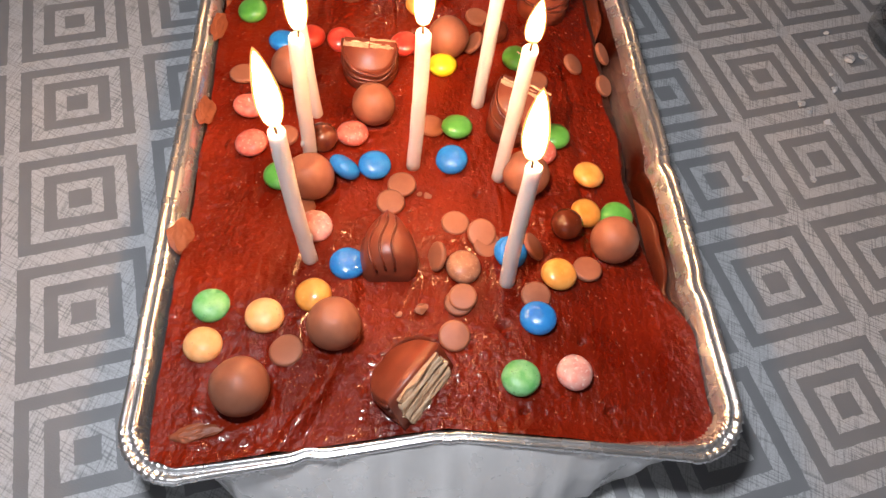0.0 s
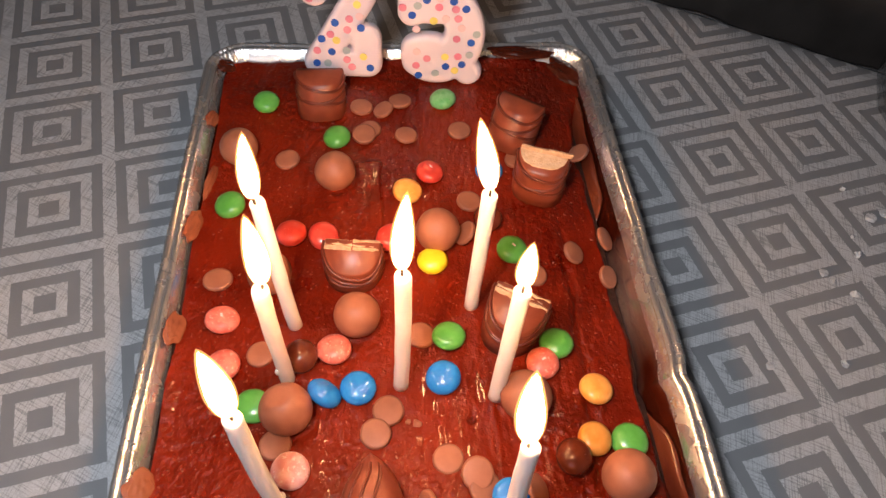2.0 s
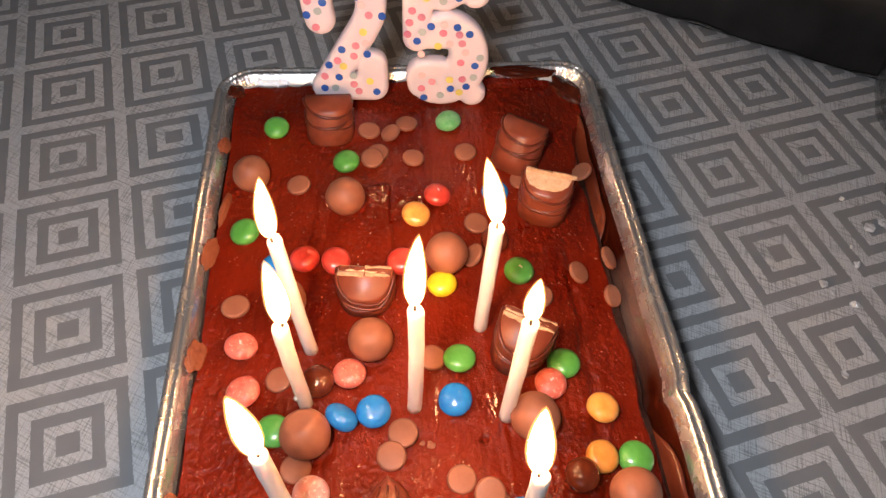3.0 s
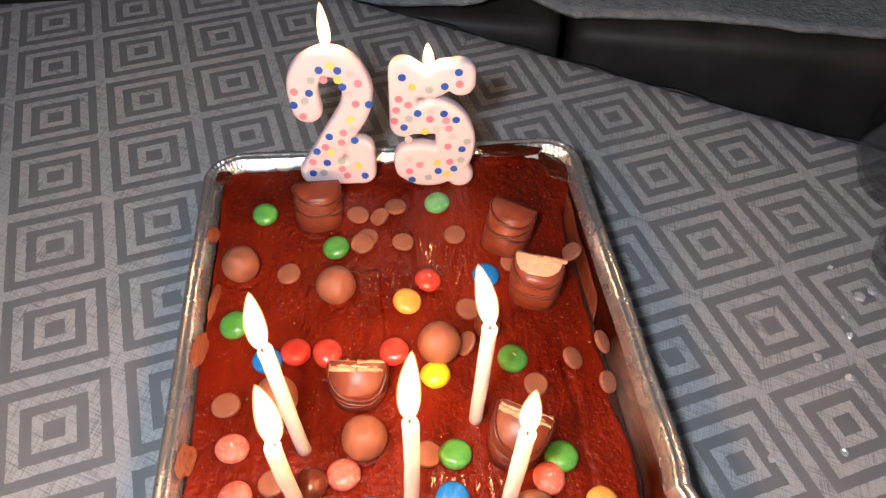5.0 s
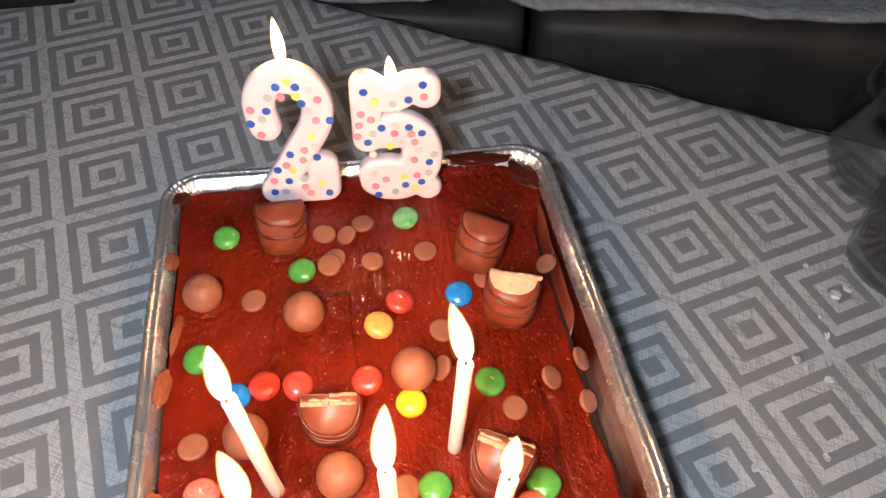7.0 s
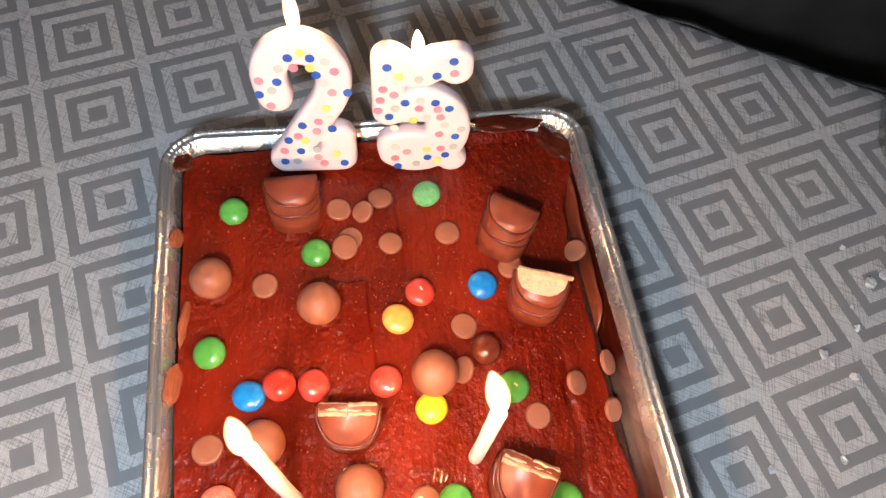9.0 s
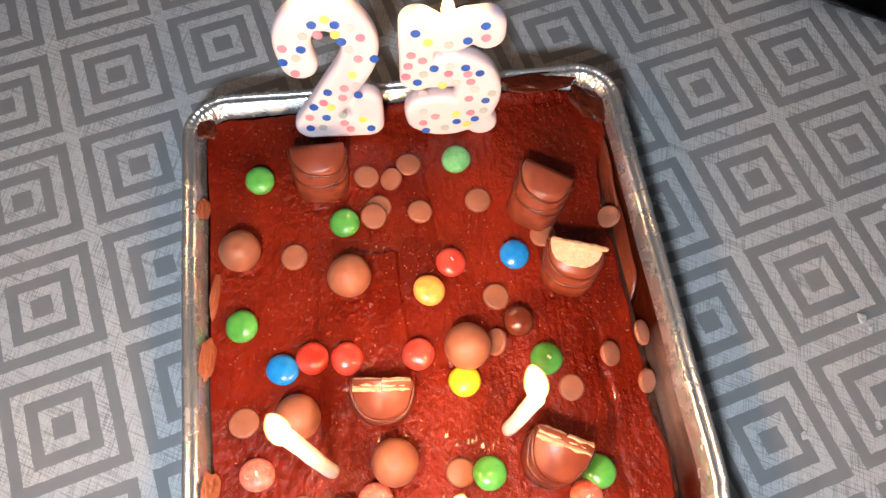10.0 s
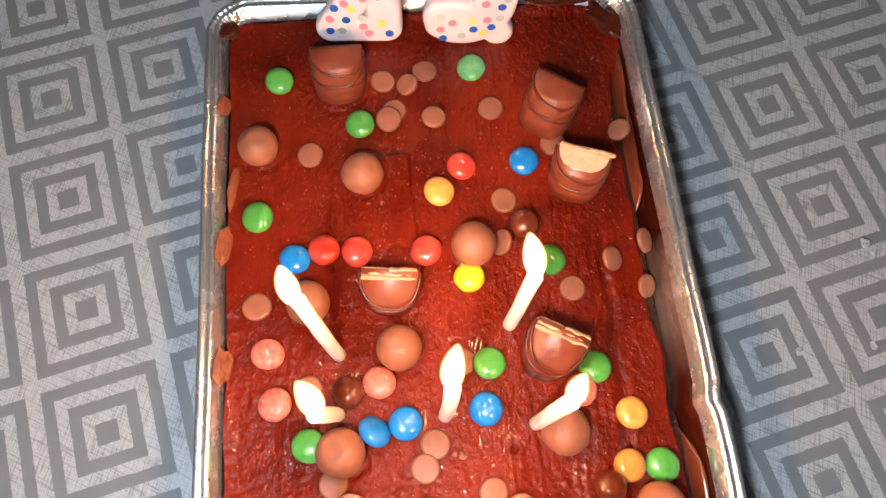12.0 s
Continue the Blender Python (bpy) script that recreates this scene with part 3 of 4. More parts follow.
bm = bmesh.new()
foil_band(bm, [(0.0096, RIM_Z - 0.0060), (0.0116, 0.0318), (0.0150, 0.0270), (0.0185, 0.016), (0.0215, 0.003)], 0.8)
part("inner_wall", bm, WALL_FOIL, tray, "shiny inner wall smeared with chocolate")


def wall_film(side, y0, y1, seed):
    """A thin ragged film of chocolate on the inner wall from y0 to y1, thinning out at both ends."""
    bm = bmesh.new()
    columns = []
    slope = [(0.0102, RIM_Z - 0.0066), (0.0120, 0.0318), (0.0138, 0.0290), (0.0154, 0.0270), (0.0189, 0.016)]
    lines = [tray_outline(inset) for inset, z in slope]
    for k in range(len(lines[0])):
        p = lines[0][k][0]
        if p.x * side < 0.06 or not y0 < p.y < y1:
            columns.append(None)
            continue
        start = max(0.0, min(1.6, 0.55 + 1.5 * noise.noise(Vector((p.x * 60, p.y * 60, seed)))))
        start += (3.9 - start) * (1 - smooth_step(0.0, 0.022, min(p.y - y0, y1 - p.y)))
        column = []
        for r in range(7):
            u = start + (len(slope) - 1 - start) * r / 6
            a, b = min(int(u), len(slope) - 2), min(int(u), len(slope) - 2) + 1
            q = lines[a][k][0].lerp(lines[b][k][0], u - a)
            z = slope[a][1] + (slope[b][1] - slope[a][1]) * (u - a)
            proud = 0.0011 + 0.0006 * noise.noise(Vector((p.x * 120, p.y * 120, u * 2 + seed)))
            w = lines[a][k][1]
            column.append(bm.verts.new((q.x + w.x * proud, q.y + w.y * proud, z + proud * 0.4)))
        columns.append(column)
    for a, b in zip(columns, columns[1:]):
        if a and b:
            for r in range(6):
                bm.faces.new((a[r], b[r], b[r + 1], a[r + 1]))
    ob = part("chocolate_film", bm, FILM, tray, "glossy brown chocolate smeared up the foil wall")
    body = ob.modifiers.new("body", "SOLIDIFY")
    body.thickness, body.offset = 0.0008, 0.0


wall_film(1, -0.150, -0.030, 2.0)
wall_film(1, 0.045, 0.152, 5.0)
wall_film(-1, 0.070, 0.152, 8.0)
bm = bmesh.new()
foil_band(bm, [(0.0050, RIM_Z - 0.0026), (0.0018, RIM_Z - 0.0028), (0.0004, RIM_Z - 0.0022), (0.0, RIM_Z - 0.0012), (0.0005, RIM_Z), (0.0016, RIM_Z + 0.0005),
               (0.0028, RIM_Z + 0.0001), (0.0033, RIM_Z - 0.0007), (0.0040, RIM_Z - 0.0003), (0.0048, RIM_Z + 0.0004), (0.0058, RIM_Z + 0.0002), (0.0068, RIM_Z - 0.0014)], 0.7, 1.3)
part("rolled_rim", bm, RIM_FOIL, tray, "crimped rolled rim")


# ---- the cake ----
def icing_level(x, y):
    """Height of the smoothed icing above the cloth."""
    return (0.0352 + 0.004 * smooth_step(-0.05, -0.1, y) + 0.002 * smooth_step(0.08, 0.13, y) - 0.004 * smooth_step(0.06, 0.095, x))


def icing_height(x, y):
    z = icing_level(x, y)
    z += 0.0012 * noise.noise(Vector((x * 34, y * 22, 0.3)))
    # long spatula strokes, and torn, pitted patches where the knife lifted
    bend = x + 0.006 * noise.noise(Vector((x * 12, y * 14, 8.0)))
    z += 0.00034 * noise.noise(Vector((bend * 190, y * 26, 1.7)))
    z += 0.00022 * noise.noise(Vector((bend * 520, y * 70, 4.1)))
    torn = smooth_step(-0.02, 0.30, noise.noise(Vector((x * 22, y * 22, 21.0))) + 0.42 * smooth_step(-0.075, -0.105, y) * smooth_step(-0.022, 0.0, x) * smooth_step(0.085, 0.06, x) - 0.12)
    z += torn * 0.00085 * (abs(noise.noise(Vector((x * 230, y * 420, 6.0)))) + 0.5 * noise.noise(Vector((x * 600, y * 900, 2.0))))
    # steps where one stroke overlaps another
    z += 0.0017 * smooth_step(0.0, 0.0012, -0.0035 + 0.002 * math.sin(y * 60) - x) * smooth_step(0.018, 0.024, y) * smooth_step(0.0815, 0.0785, y + 22 * max(0, x + 0.016) ** 2 + 0.0012 * math.sin(x * 300)) * smooth_step(-0.034, -0.024, x)
    edge = -0.0085 - 5.0 * max(0.0, -0.112 - y) ** 2 + 0.22 * min(0.0, y + 0.118) + 0.0016 * noise.noise(Vector((y * 70, 3.0, 0)))
    z += (0.0016 * smooth_step(-0.0018, 0.0030, edge - x) + 0.0011 * math.exp(-((x - edge + 0.0040) / 0.0022) ** 2)) * smooth_step(-0.080, -0.100, y)
    z -= 0.0014 * math.exp(-((x - 0.080 + 0.05 * (y + 0.03) - 0.002 * noise.noise(Vector((y * 60, 0, 0)))) / 0.0022) ** 2) * smooth_step(0.09, 0.03, abs(y + 0.02))
    z -= 0.0009 * math.exp(-((x - 0.012 - 0.004 * math.sin(y * 35)) / 0.0018) ** 2) * smooth_step(0.05, 0.03, abs(y - 0.105))
    for px, py, pr in PITS:
        z -= 0.0022 * math.exp(-(((x - px) ** 2 + (y - py) ** 2) / pr ** 2))
    return z


PITS = ((0.0440, -0.1090, 0.0020), (0.0455, -0.1125, 0.0011), (0.0500, -0.1400, 0.0013), (0.0800, -0.1380, 0.0014), (0.0720, -0.1130, 0.0010), (0.0350, -0.0480, 0.0012))
BALLS = ((-0.072, 0.081, 0.0093), (-0.026, 0.067, 0.0096), (0.021, 0.034, 0.0100), (-0.010, -0.009, 0.0096), (-0.032, -0.049, 0.0100),
         (0.054, -0.042, 0.0100), (0.088, -0.070, 0.0098), (-0.047, 0.010, 0.0095), (-0.044, -0.138, 0.0103), (-0.016, -0.114, 0.0098))
SUNK = BALLS + ((-0.0135, 0.0180, 0.0128), (-0.0375, 0.1120, 0.0118))
quad = [Vector(c) for c in (FRONT_LEFT, FRONT_RIGHT, BACK_RIGHT, BACK_LEFT)]
cake = thing("chocolate_cake", "rectangular chocolate sheet cake with glossy brown icing, in a foil tray", "cake")
bm = bmesh.new()
NU, NV = 280, 430
gv = {}
for i in range(NU + 1):
    for j in range(NV + 1):
        u, v = i / NU, j / NV
        a, b = quad[0].lerp(quad[1], u), quad[3].lerp(quad[2], u)
        # keep clear of the walls, rounding the corners and following the dent in front
        p = a.lerp(b, v)
        cx, cy = 2 * u - 1, 2 * v - 1
        centre = (quad[0] + quad[1] + quad[2] + quad[3]) / 4
        across = (quad[1] - quad[0]).normalized()
        gap = smooth_step(-0.112, -0.078, p.y) * smooth_step(0.150, 0.120, p.y) * (1 + 0.35 * noise.noise(Vector((p.y * 45, 5, 0)))) if cx > 0 else 0.0
        p -= across * cx * (0.0100 + 0.0072 * gap if cx > 0 else 0.0112)
        p -= Vector((-across.y, across.x)) * cy * (0.0052 if cy < 0 else 0.0125)
        k = smooth_step(0.88, 1.0, abs(cx)) * smooth_step(0.92, 1.0, abs(cy))
        p -= (p - centre).normalized() * 0.0030 * k
        if cy < -0.6:
            p.y += 0.0100 * max(0.0, 1 - abs(p.x - 0.024) / 0.085) ** 0.9 * smooth_step(-0.6, -1.0, cy)
        side = max(smooth_step(0.93, 1.0, abs(cx)), smooth_step(0.955, 1.0, abs(cy)))
        climb = 0.35 + 0.7 * noise.noise(Vector((p.x * 30, p.y * 30, 9))) + 0.22 * noise.noise(Vector((p.x * 150, p.y * 150, 2)))
        z = icing_height(p.x, p.y) + 0.0026 * side * side * max(-0.3, climb) * (1 - min(1.0, gap)) - 0.0045 * gap * smooth_step(0.968, 1.0, cx)
        p += (p - centre).normalized() * 0.0012 * side * max(0.0, climb)
        for bx, by, br in SUNK:
            far = math.hypot(p.x - bx, p.y - by) - br
            if abs(far) < 0.004:
                z -= 0.0008 * max(0.0, 0.55 + 1.3 * noise.noise(Vector((p.x * 110, p.y * 110, 3)))) * math.exp(-((far + 0.0006) / 0.0016) ** 2)
        gv[i, j] = bm.verts.new((p.x, p.y, z))
for i in range(NU):
    for j in range(NV):
        bm.faces.new((gv[i, j], gv[i + 1, j], gv[i + 1, j + 1], gv[i, j + 1]))
part("icing", bm, ICING, cake, "glossy spread brown chocolate icing with spatula marks")
# scattered bubbles, their pale colour standing in for sparkle on the icing
bm = bmesh.new()
bubbles = random.Random(11)
for k in range(3000):
    u, v = bubbles.uniform(0.07, 0.905), bubbles.uniform(0.03, 0.95)
    p = quad[0].lerp(quad[1], u).lerp(quad[3].lerp(quad[2], u), v)
    if noise.noise(Vector((p.x * 26, p.y * 20, 40))) < bubbles.uniform(-0.7, 0.45):
        continue
    r = bubbles.uniform(0.00016, 0.00036) * (1.3 if bubbles.random() < 0.1 else 1)
    bmesh.ops.create_icosphere(bm, subdivisions=1, radius=r, matrix=pose(p.x, p.y, icing_height(p.x, p.y) + r * 0.15, 0, 0, k * 37) @ Matrix.Diagonal((1, bubbles.uniform(1, 2.2), 0.8, 1)))
part("icing_froth", bm, GLINT_FROTH, cake, "tiny bubbles in the icing, coloured pale as glints")["kind"] = "stuff"
bm = bmesh.new()
loop_low = [bm.verts.new((p.x, p.y, 0.005)) for p, w, c in tray_outline(0.023)]
loop_top = [bm.verts.new((p.x, p.y, 0.0285)) for p, w, c in tray_outline(0.0165)]
for k in range(len(loop_low)):
    q = (k + 1) % len(loop_low)
    bm.faces.new((loop_low[k], loop_low[q], loop_top[q], loop_top[k]))
bm.faces.new(loop_low)
bm.faces.new(loop_top)
part("sponge", bm, CRUST, cake, "dark chocolate sponge under the icing")


# ---- sweets on the icing ----
def resting(x, y, lift, tilt_x=0.0, tilt_y=0.0, turn=0.0):
    return pose(x, y, icing_level(x, y) + lift, tilt_x, tilt_y, turn)


def lentil_mesh(colour):
    bm = bmesh.new()
    prof = []
    for k in range(13):
        a = -math.pi / 2 + math.pi * k / 12
        c, s = math.cos(a), math.sin(a)
        prof.append((0.0066 * max(0.0, c) ** 0.86, 0.0036 * math.copysign(abs(s) ** 0.92, s)))
    prof[0], prof[-1] = (0, -0.0036), (0, 0.0036)
    lathe(bm, prof, 28)
    roughen(bm, 0.00018, 0.005, 3.0)
    return mesh_of(bm, "candy_lentil", SHELLS[colour])


LENTILS = {
    "green": [(-0.065, 0.115), (-0.028, 0.093), (-0.071, 0.049), (0.053, 0.028), (0.026, -0.015), (0.068, -0.017), (0.092, -0.055), (-0.045, -0.046)],
    "faded_green": [(0.0225, 0.1205), (-0.060, -0.107), (0.049, -0.129)],
    "red": [(0.017, 0.072), (-0.042, 0.034), (-0.028, 0.033), (0.001, 0.033)],
    "orange": [(0.007, 0.060), (0.082, -0.035), (0.079, -0.055), (-0.025, -0.101), (0.065, -0.087)],
    "yellow": [(0.019, 0.021)],
    "blue": [(0.0445, 0.074), (-0.054, 0.030), (0.024, -0.033), (-0.0195, -0.041), (-0.0075, -0.038), (-0.014, -0.087), (0.056, -0.106), (0.047, -0.078)],
    "salmon": [(-0.063, -0.010), (-0.059, -0.030), (-0.018, -0.022), (0.062, -0.026)],
    "pink": [(-0.028, -0.070), (0.068, -0.126)],
    "peach": [(-0.041, -0.110), (-0.060, -0.122)],
    "brown": [(-0.030, -0.026), (0.043, 0.044), (0.070, -0.063)],
    "light_brown": [(0.029, -0.086)],
}
WORDS = {
    "green": "bright green sugar-coated chocolate lentil pressed into the icing",
    "faded_green": "pale speckled green sugar-coated chocolate lentil on the icing",
    "red": "shiny red sugar-coated chocolate lentil on the icing",
    "orange": "orange sugar-coated chocolate lentil on the icing",
    "yellow": "bright yellow sugar-coated chocolate lentil on the icing",
    "blue": "shiny blue sugar-coated chocolate lentil on the icing",
    "salmon": "salmon-red sugar-coated chocolate lentil on the icing",
    "pink": "faded pink sugar-coated chocolate lentil on the icing",
    "peach": "pale peach speckled chocolate lentil on the icing",
    "brown": "dark brown speckled round chocolate sweet on the icing",
    "light_brown": "light brown speckled chocolate lentil on the icing",
}
rng = random.Random(4)
for colour, spots in LENTILS.items():
    data = lentil_mesh(colour)
    for x, y in spots:
        m = resting(x, y, 0.0026, rng.uniform(-9, 9), rng.uniform(-9, 9), rng.uniform(0, 360))
        round_up = 1.55 if colour == "brown" else 1.0
        if colour == "brown":
            m = resting(x, y, 0.0038, rng.uniform(-9, 9), 0, 0)
        if (x, y) == (-0.0195, -0.041):
            m = resting(x, y, 0.0040, -20, 48, 20)
        ob = tagged(new("candy_lentil", data), WORDS[colour], "candy", "candies on the cake")
        if (x, y) in ((0.053, 0.028), (-0.063, -0.010), (0.062, -0.026), (0.017, 0.072)):
            mark = bmesh.new()
            bmesh.ops.create_cube(mark, size=1, matrix=pose(0, 0, 0.00352, 0, 0, 25) @ Matrix.Diagonal((0.0018, 0.0008, 0.0002, 1)))
            part("printed_mark", mark, DOTS["pale"], ob, "faint pale printed mark", smooth=False)
        ob.matrix_world = m @ Matrix.Diagonal((rng.uniform(0.96, 1.04), rng.uniform(0.96, 1.04), round_up * rng.uniform(0.92, 1.08), 1))


def ball(x, y, radius, flat, seed):
    bm = bmesh.new()
    bmesh.ops.create_icosphere(bm, subdivisions=4, radius=radius)
    for v in bm.verts:
        d = v.co.normalized()
        for w, cut in flat:
            over = d.dot(Vector(w).normalized()) - cut
            if over > 0:
                v.co -= Vector(w).normalized() * over * radius * 0.85
    roughen(bm, 0.00035, 0.009, seed)
    return solid("chocolate_ball", bm, MILK, "round milk chocolate malt ball resting in the icing", "chocolate", resting(x, y, radius * 0.95 - 0.0022, 0, 0, seed * 40) @ Matrix.Diagonal((0.95, 0.95, 0.95, 1)), "chocolate balls on the cake")


for k, (x, y, radius) in enumerate(BALLS):
    flat = [((0.1, -0.25, 1), 0.86)] if k == 4 else [((0, 0, 1), 0.95)] if k % 3 == 0 else []
    ball(x, y, radius, flat, 1.0 + k)


def chip_mesh():
    bm = bmesh.new()
    lathe(bm, [(0, -0.0009), (0.0052, -0.0009), (0.0057, -0.0004), (0.0056, 0.0006), (0.0051, 0.0010), (0.0046, 0.0011), (0, 0.0012)], 26)
    return mesh_of(bm, "chocolate_chip", MILK)


CHIP = chip_mesh()


def chip(x, y, lift=0.0008, tx=0.0, ty=0.0, size=1.0):
    ob = tagged(new("chocolate_chip", CHIP), "flat round milk chocolate drop lying on the icing", "chocolate", "chocolate drops on the cake")
    turn = rng.uniform(0, 360)
    ob.matrix_world = resting(x, y, lift, tx, ty, turn if abs(tx) + abs(ty) < 12 else 0) @ Matrix.Diagonal((size, size * rng.uniform(0.94, 1.04), 1, 1))


for x, y in ((-0.050, 0.079), (-0.018, 0.115), (0.001, 0.120), (-0.013, 0.100), (0.005, 0.097), (0.031, 0.101), (0.035, 0.056), (-0.069, 0.010), (-0.046, -0.024), (0.015, -0.014),
             (0.004, -0.046), (0.000, -0.055), (0.026, -0.064), (0.077, -0.082), (0.0275, -0.1005), (0.056, -0.096), (-0.032, -0.122), (0.062, 0.016), (-0.035, -0.060)):
    chip(x, y, 0.0009, rng.uniform(-5, 5), rng.uniform(-5, 5), rng.uniform(0.95, 1.05))
chip(-0.0152, 0.0953, 0.0026, 9, 3)
chip(-0.007, 0.113, 0.0015, 4, -22, 0.9)
chip(0.033, 0.036, 0.0030, 0, -48)
chip(0.080, 0.029, 0.0024, 6, 34, 0.95)
chip(0.089, 0.091, 0.0018, 0, -35, 0.95)
chip(0.0945, 0.037, 0.0040, 4, 48)
chip(0.0935, 0.017, 0.0034, 14, 40, 0.92)
chip(0.036, -0.070, 0.0034, 18, 6)
chip(0.0385, -0.074, 0.0010, 8, 14)
chip(0.019, -0.082, 0.0030, 10, -62)
chip(0.056, -0.075, 0.0030, -8, 46)
chip(0.0288, -0.0990, 0.0027, 6, -6, 0.92)
chip(0.026, -0.114, 0.0016, 14, 0)
chip(0.058, 0.083, 0.0012, 8, 0)


def chunk(x, y, turn, width, depth, height, lean=0.0, roll=0.0, cut_top=0.0, cut_side=False, sink=0.003, ridge=0.0025):
    """A half-round piece of coated wafer bar standing on the icing: flat behind, rounded in front."""
    ob = thing("wafer_bar_piece", "half-round chocolate-coated wafer piece" + (" with a pale cut face" if cut_top or cut_side else " with dark drizzle") + ", set in icing",
               "chocolate", resting(x, y, -sink, lean, roll, turn), "wafer bar pieces on the cake")
    steps = 22

    def ring(scale, z, shift=0.0):
        out = []
        for k in range(steps + 1):
            a = math.pi + math.pi * k / steps
            out.append((width / 2 * scale * math.copysign(abs(math.cos(a)) ** 0.8, math.cos(a)), depth * scale * -(abs(math.sin(a)) ** 0.9) + shift, z))
        return out

    bm = bmesh.new()
    levels = [(1.02, 0.0), (1.03, height * 0.3), (1.0, height * 0.75), (0.985, height * 0.93), (0.93, height)]
    rings = []
    for s, z in levels:
        pts = ring(s, z)
        pts = [(px, py, pz + (ridge * (py / depth) if z > height * 0.6 else 0)) for px, py, pz in pts]
        back = [(px * 1.0, 0.0012 * (1 if z < height else 0.3), pz) for px, py, pz in (pts[-1], pts[0])]
        rings.append([bm.verts.new(p) for p in pts + back])
    for a, b in zip(rings, rings[1:]):
        for k in range(len(a)):
            q = (k + 1) % len(a)
            bm.faces.new((a[k], a[q], b[q], b[k]))
    bm.faces.new(rings[0])
    bm.faces.new(rings[-1])
    roughen(bm, 0.00035, 0.006, turn * 0.1 + x * 90)
    part("coating", bm, COATING, ob, "glossy milk chocolate coating")
    for z, wob in ((0.40, 0.5), (0.62, -0.6), (0.86, 0.9)):
        path = []
        for k in range(steps + 1):
            px, py, _ = ring(1.005, 0)[k]
            path.append((px, py, height * z + 0.0020 * wob * math.sin(k * 0.24 + wob) + ridge * py / depth * (0.8 if z > 0.6 else 0)))
        part("drizzle", tube(bmesh.new(), path, 0.00075, 6), DARK, ob)
    if cut_top > 0.6:
        bm = bmesh.new()
        pts = [(px, py * cut_top, height + 0.0004 + ridge * py * cut_top / depth) for px, py, _ in ring(0.90, 0, -0.0004)]
        top = [bm.verts.new(p) for p in pts]
        low = [bm.verts.new((p[0], p[1], p[2] - 0.0015)) for p in pts]
        bm.faces.new(top)
        for k in range(len(top)):
            q = (k + 1) % len(top)
            bm.faces.new((top[k], top[q], low[q], low[k]))
        roughen(bm, 0.0004, 0.002, 2.2)
        part("filling", bm, CREAM, ob, "pale crumbly wafer and cream", smooth=False)
        for at, w, d, z in ((0.0, 0.92, 0.0016, 0.0006), (0.30, 0.46, 0.0013, 0.0012)):
            bm = rounded_box(bmesh.new(), width * w, d, 0.0022, 0.0004, pose(width * at, -0.0004, height + z))
            bmesh.ops.subdivide_edges(bm, edges=bm.edges, cuts=3, use_grid_fill=True)
            roughen(bm, 0.0006, 0.003, 4.2 + at)
            part("wafer_layer", bm, WAFER, ob, "pale broken wafer edge", smooth=False)
    elif cut_top:
        # broken wafer and cream standing as a ragged ridge along the flat side
        for row, (y0, d, z, stuff) in enumerate(((-0.0002, 0.0016, 0.0010, WAFER), (-0.0020, 0.0019, 0.0008, CREAM), (-0.0038, 0.0015, 0.0006, WAFER))):
            for at, w in ((-0.24, 0.47), (0.23, 0.45)):
                bm = rounded_box(bmesh.new(), width * w, d, 0.0052, 0.0003, pose(width * at, y0 * cut_top / 0.45, height + z - 0.0037 + 0.0005 * math.sin(row * 2 + at * 9), -28, 0, 2 * at))
                bmesh.ops.subdivide_edges(bm, edges=bm.edges, cuts=3, use_grid_fill=True)
                roughen(bm, 0.0006, 0.0028, row * 2.3 + at + x * 50)
                part("filling" if stuff is CREAM else "wafer_layer", bm, stuff, ob, "pale cream filling" if stuff is CREAM else "pale broken wafer edge", smooth=False)
    if cut_side:
        for k in range(7):
            bm = rounded_box(bmesh.new(), width * (0.88 - 0.035 * abs(k - 3)), 0.0024, height * 0.150, 0.0002, pose(0, 0.0012 + 0.0003 * (k % 2), height * (0.10 + 0.118 * k)))
            bmesh.ops.subdivide_edges(bm, edges=bm.edges, cuts=4, use_grid_fill=True)
            roughen(bm, 0.0011, 0.0021, k * 3.1)
            part("filling" if k % 2 else "wafer_layer", bm, CREAM if k % 2 else WAFER, ob, "pale cream filling" if k % 2 else "pale wafer layer", smooth=False)
    return ob


chunk(-0.0375, 0.1140, 3, 0.0235, 0.0115, 0.0230, lean=-22, ridge=0.005)
chunk(0.0555, 0.0960, -30, 0.0230, 0.0125, 0.0245, lean=-28, ridge=0.005)
chunk(0.0670, 0.0665, -17, 0.0235, 0.0125, 0.0225, lean=-12, cut_top=0.80, ridge=0.004)
chunk(-0.0135, 0.0192, -4, 0.0240, 0.0135, 0.0185, lean=-4, cut_top=0.40, ridge=0.0060)
chunk(0.0515, -0.0075, -24, 0.0230, 0.0150, 0.0230, lean=-8, roll=4, cut_top=0.42, ridge=0.0062)
chunk(0.0180, -0.1365, -124, 0.0270, 0.0165, 0.0165, lean=30, cut_side=True, sink=0.0015, ridge=0.002)


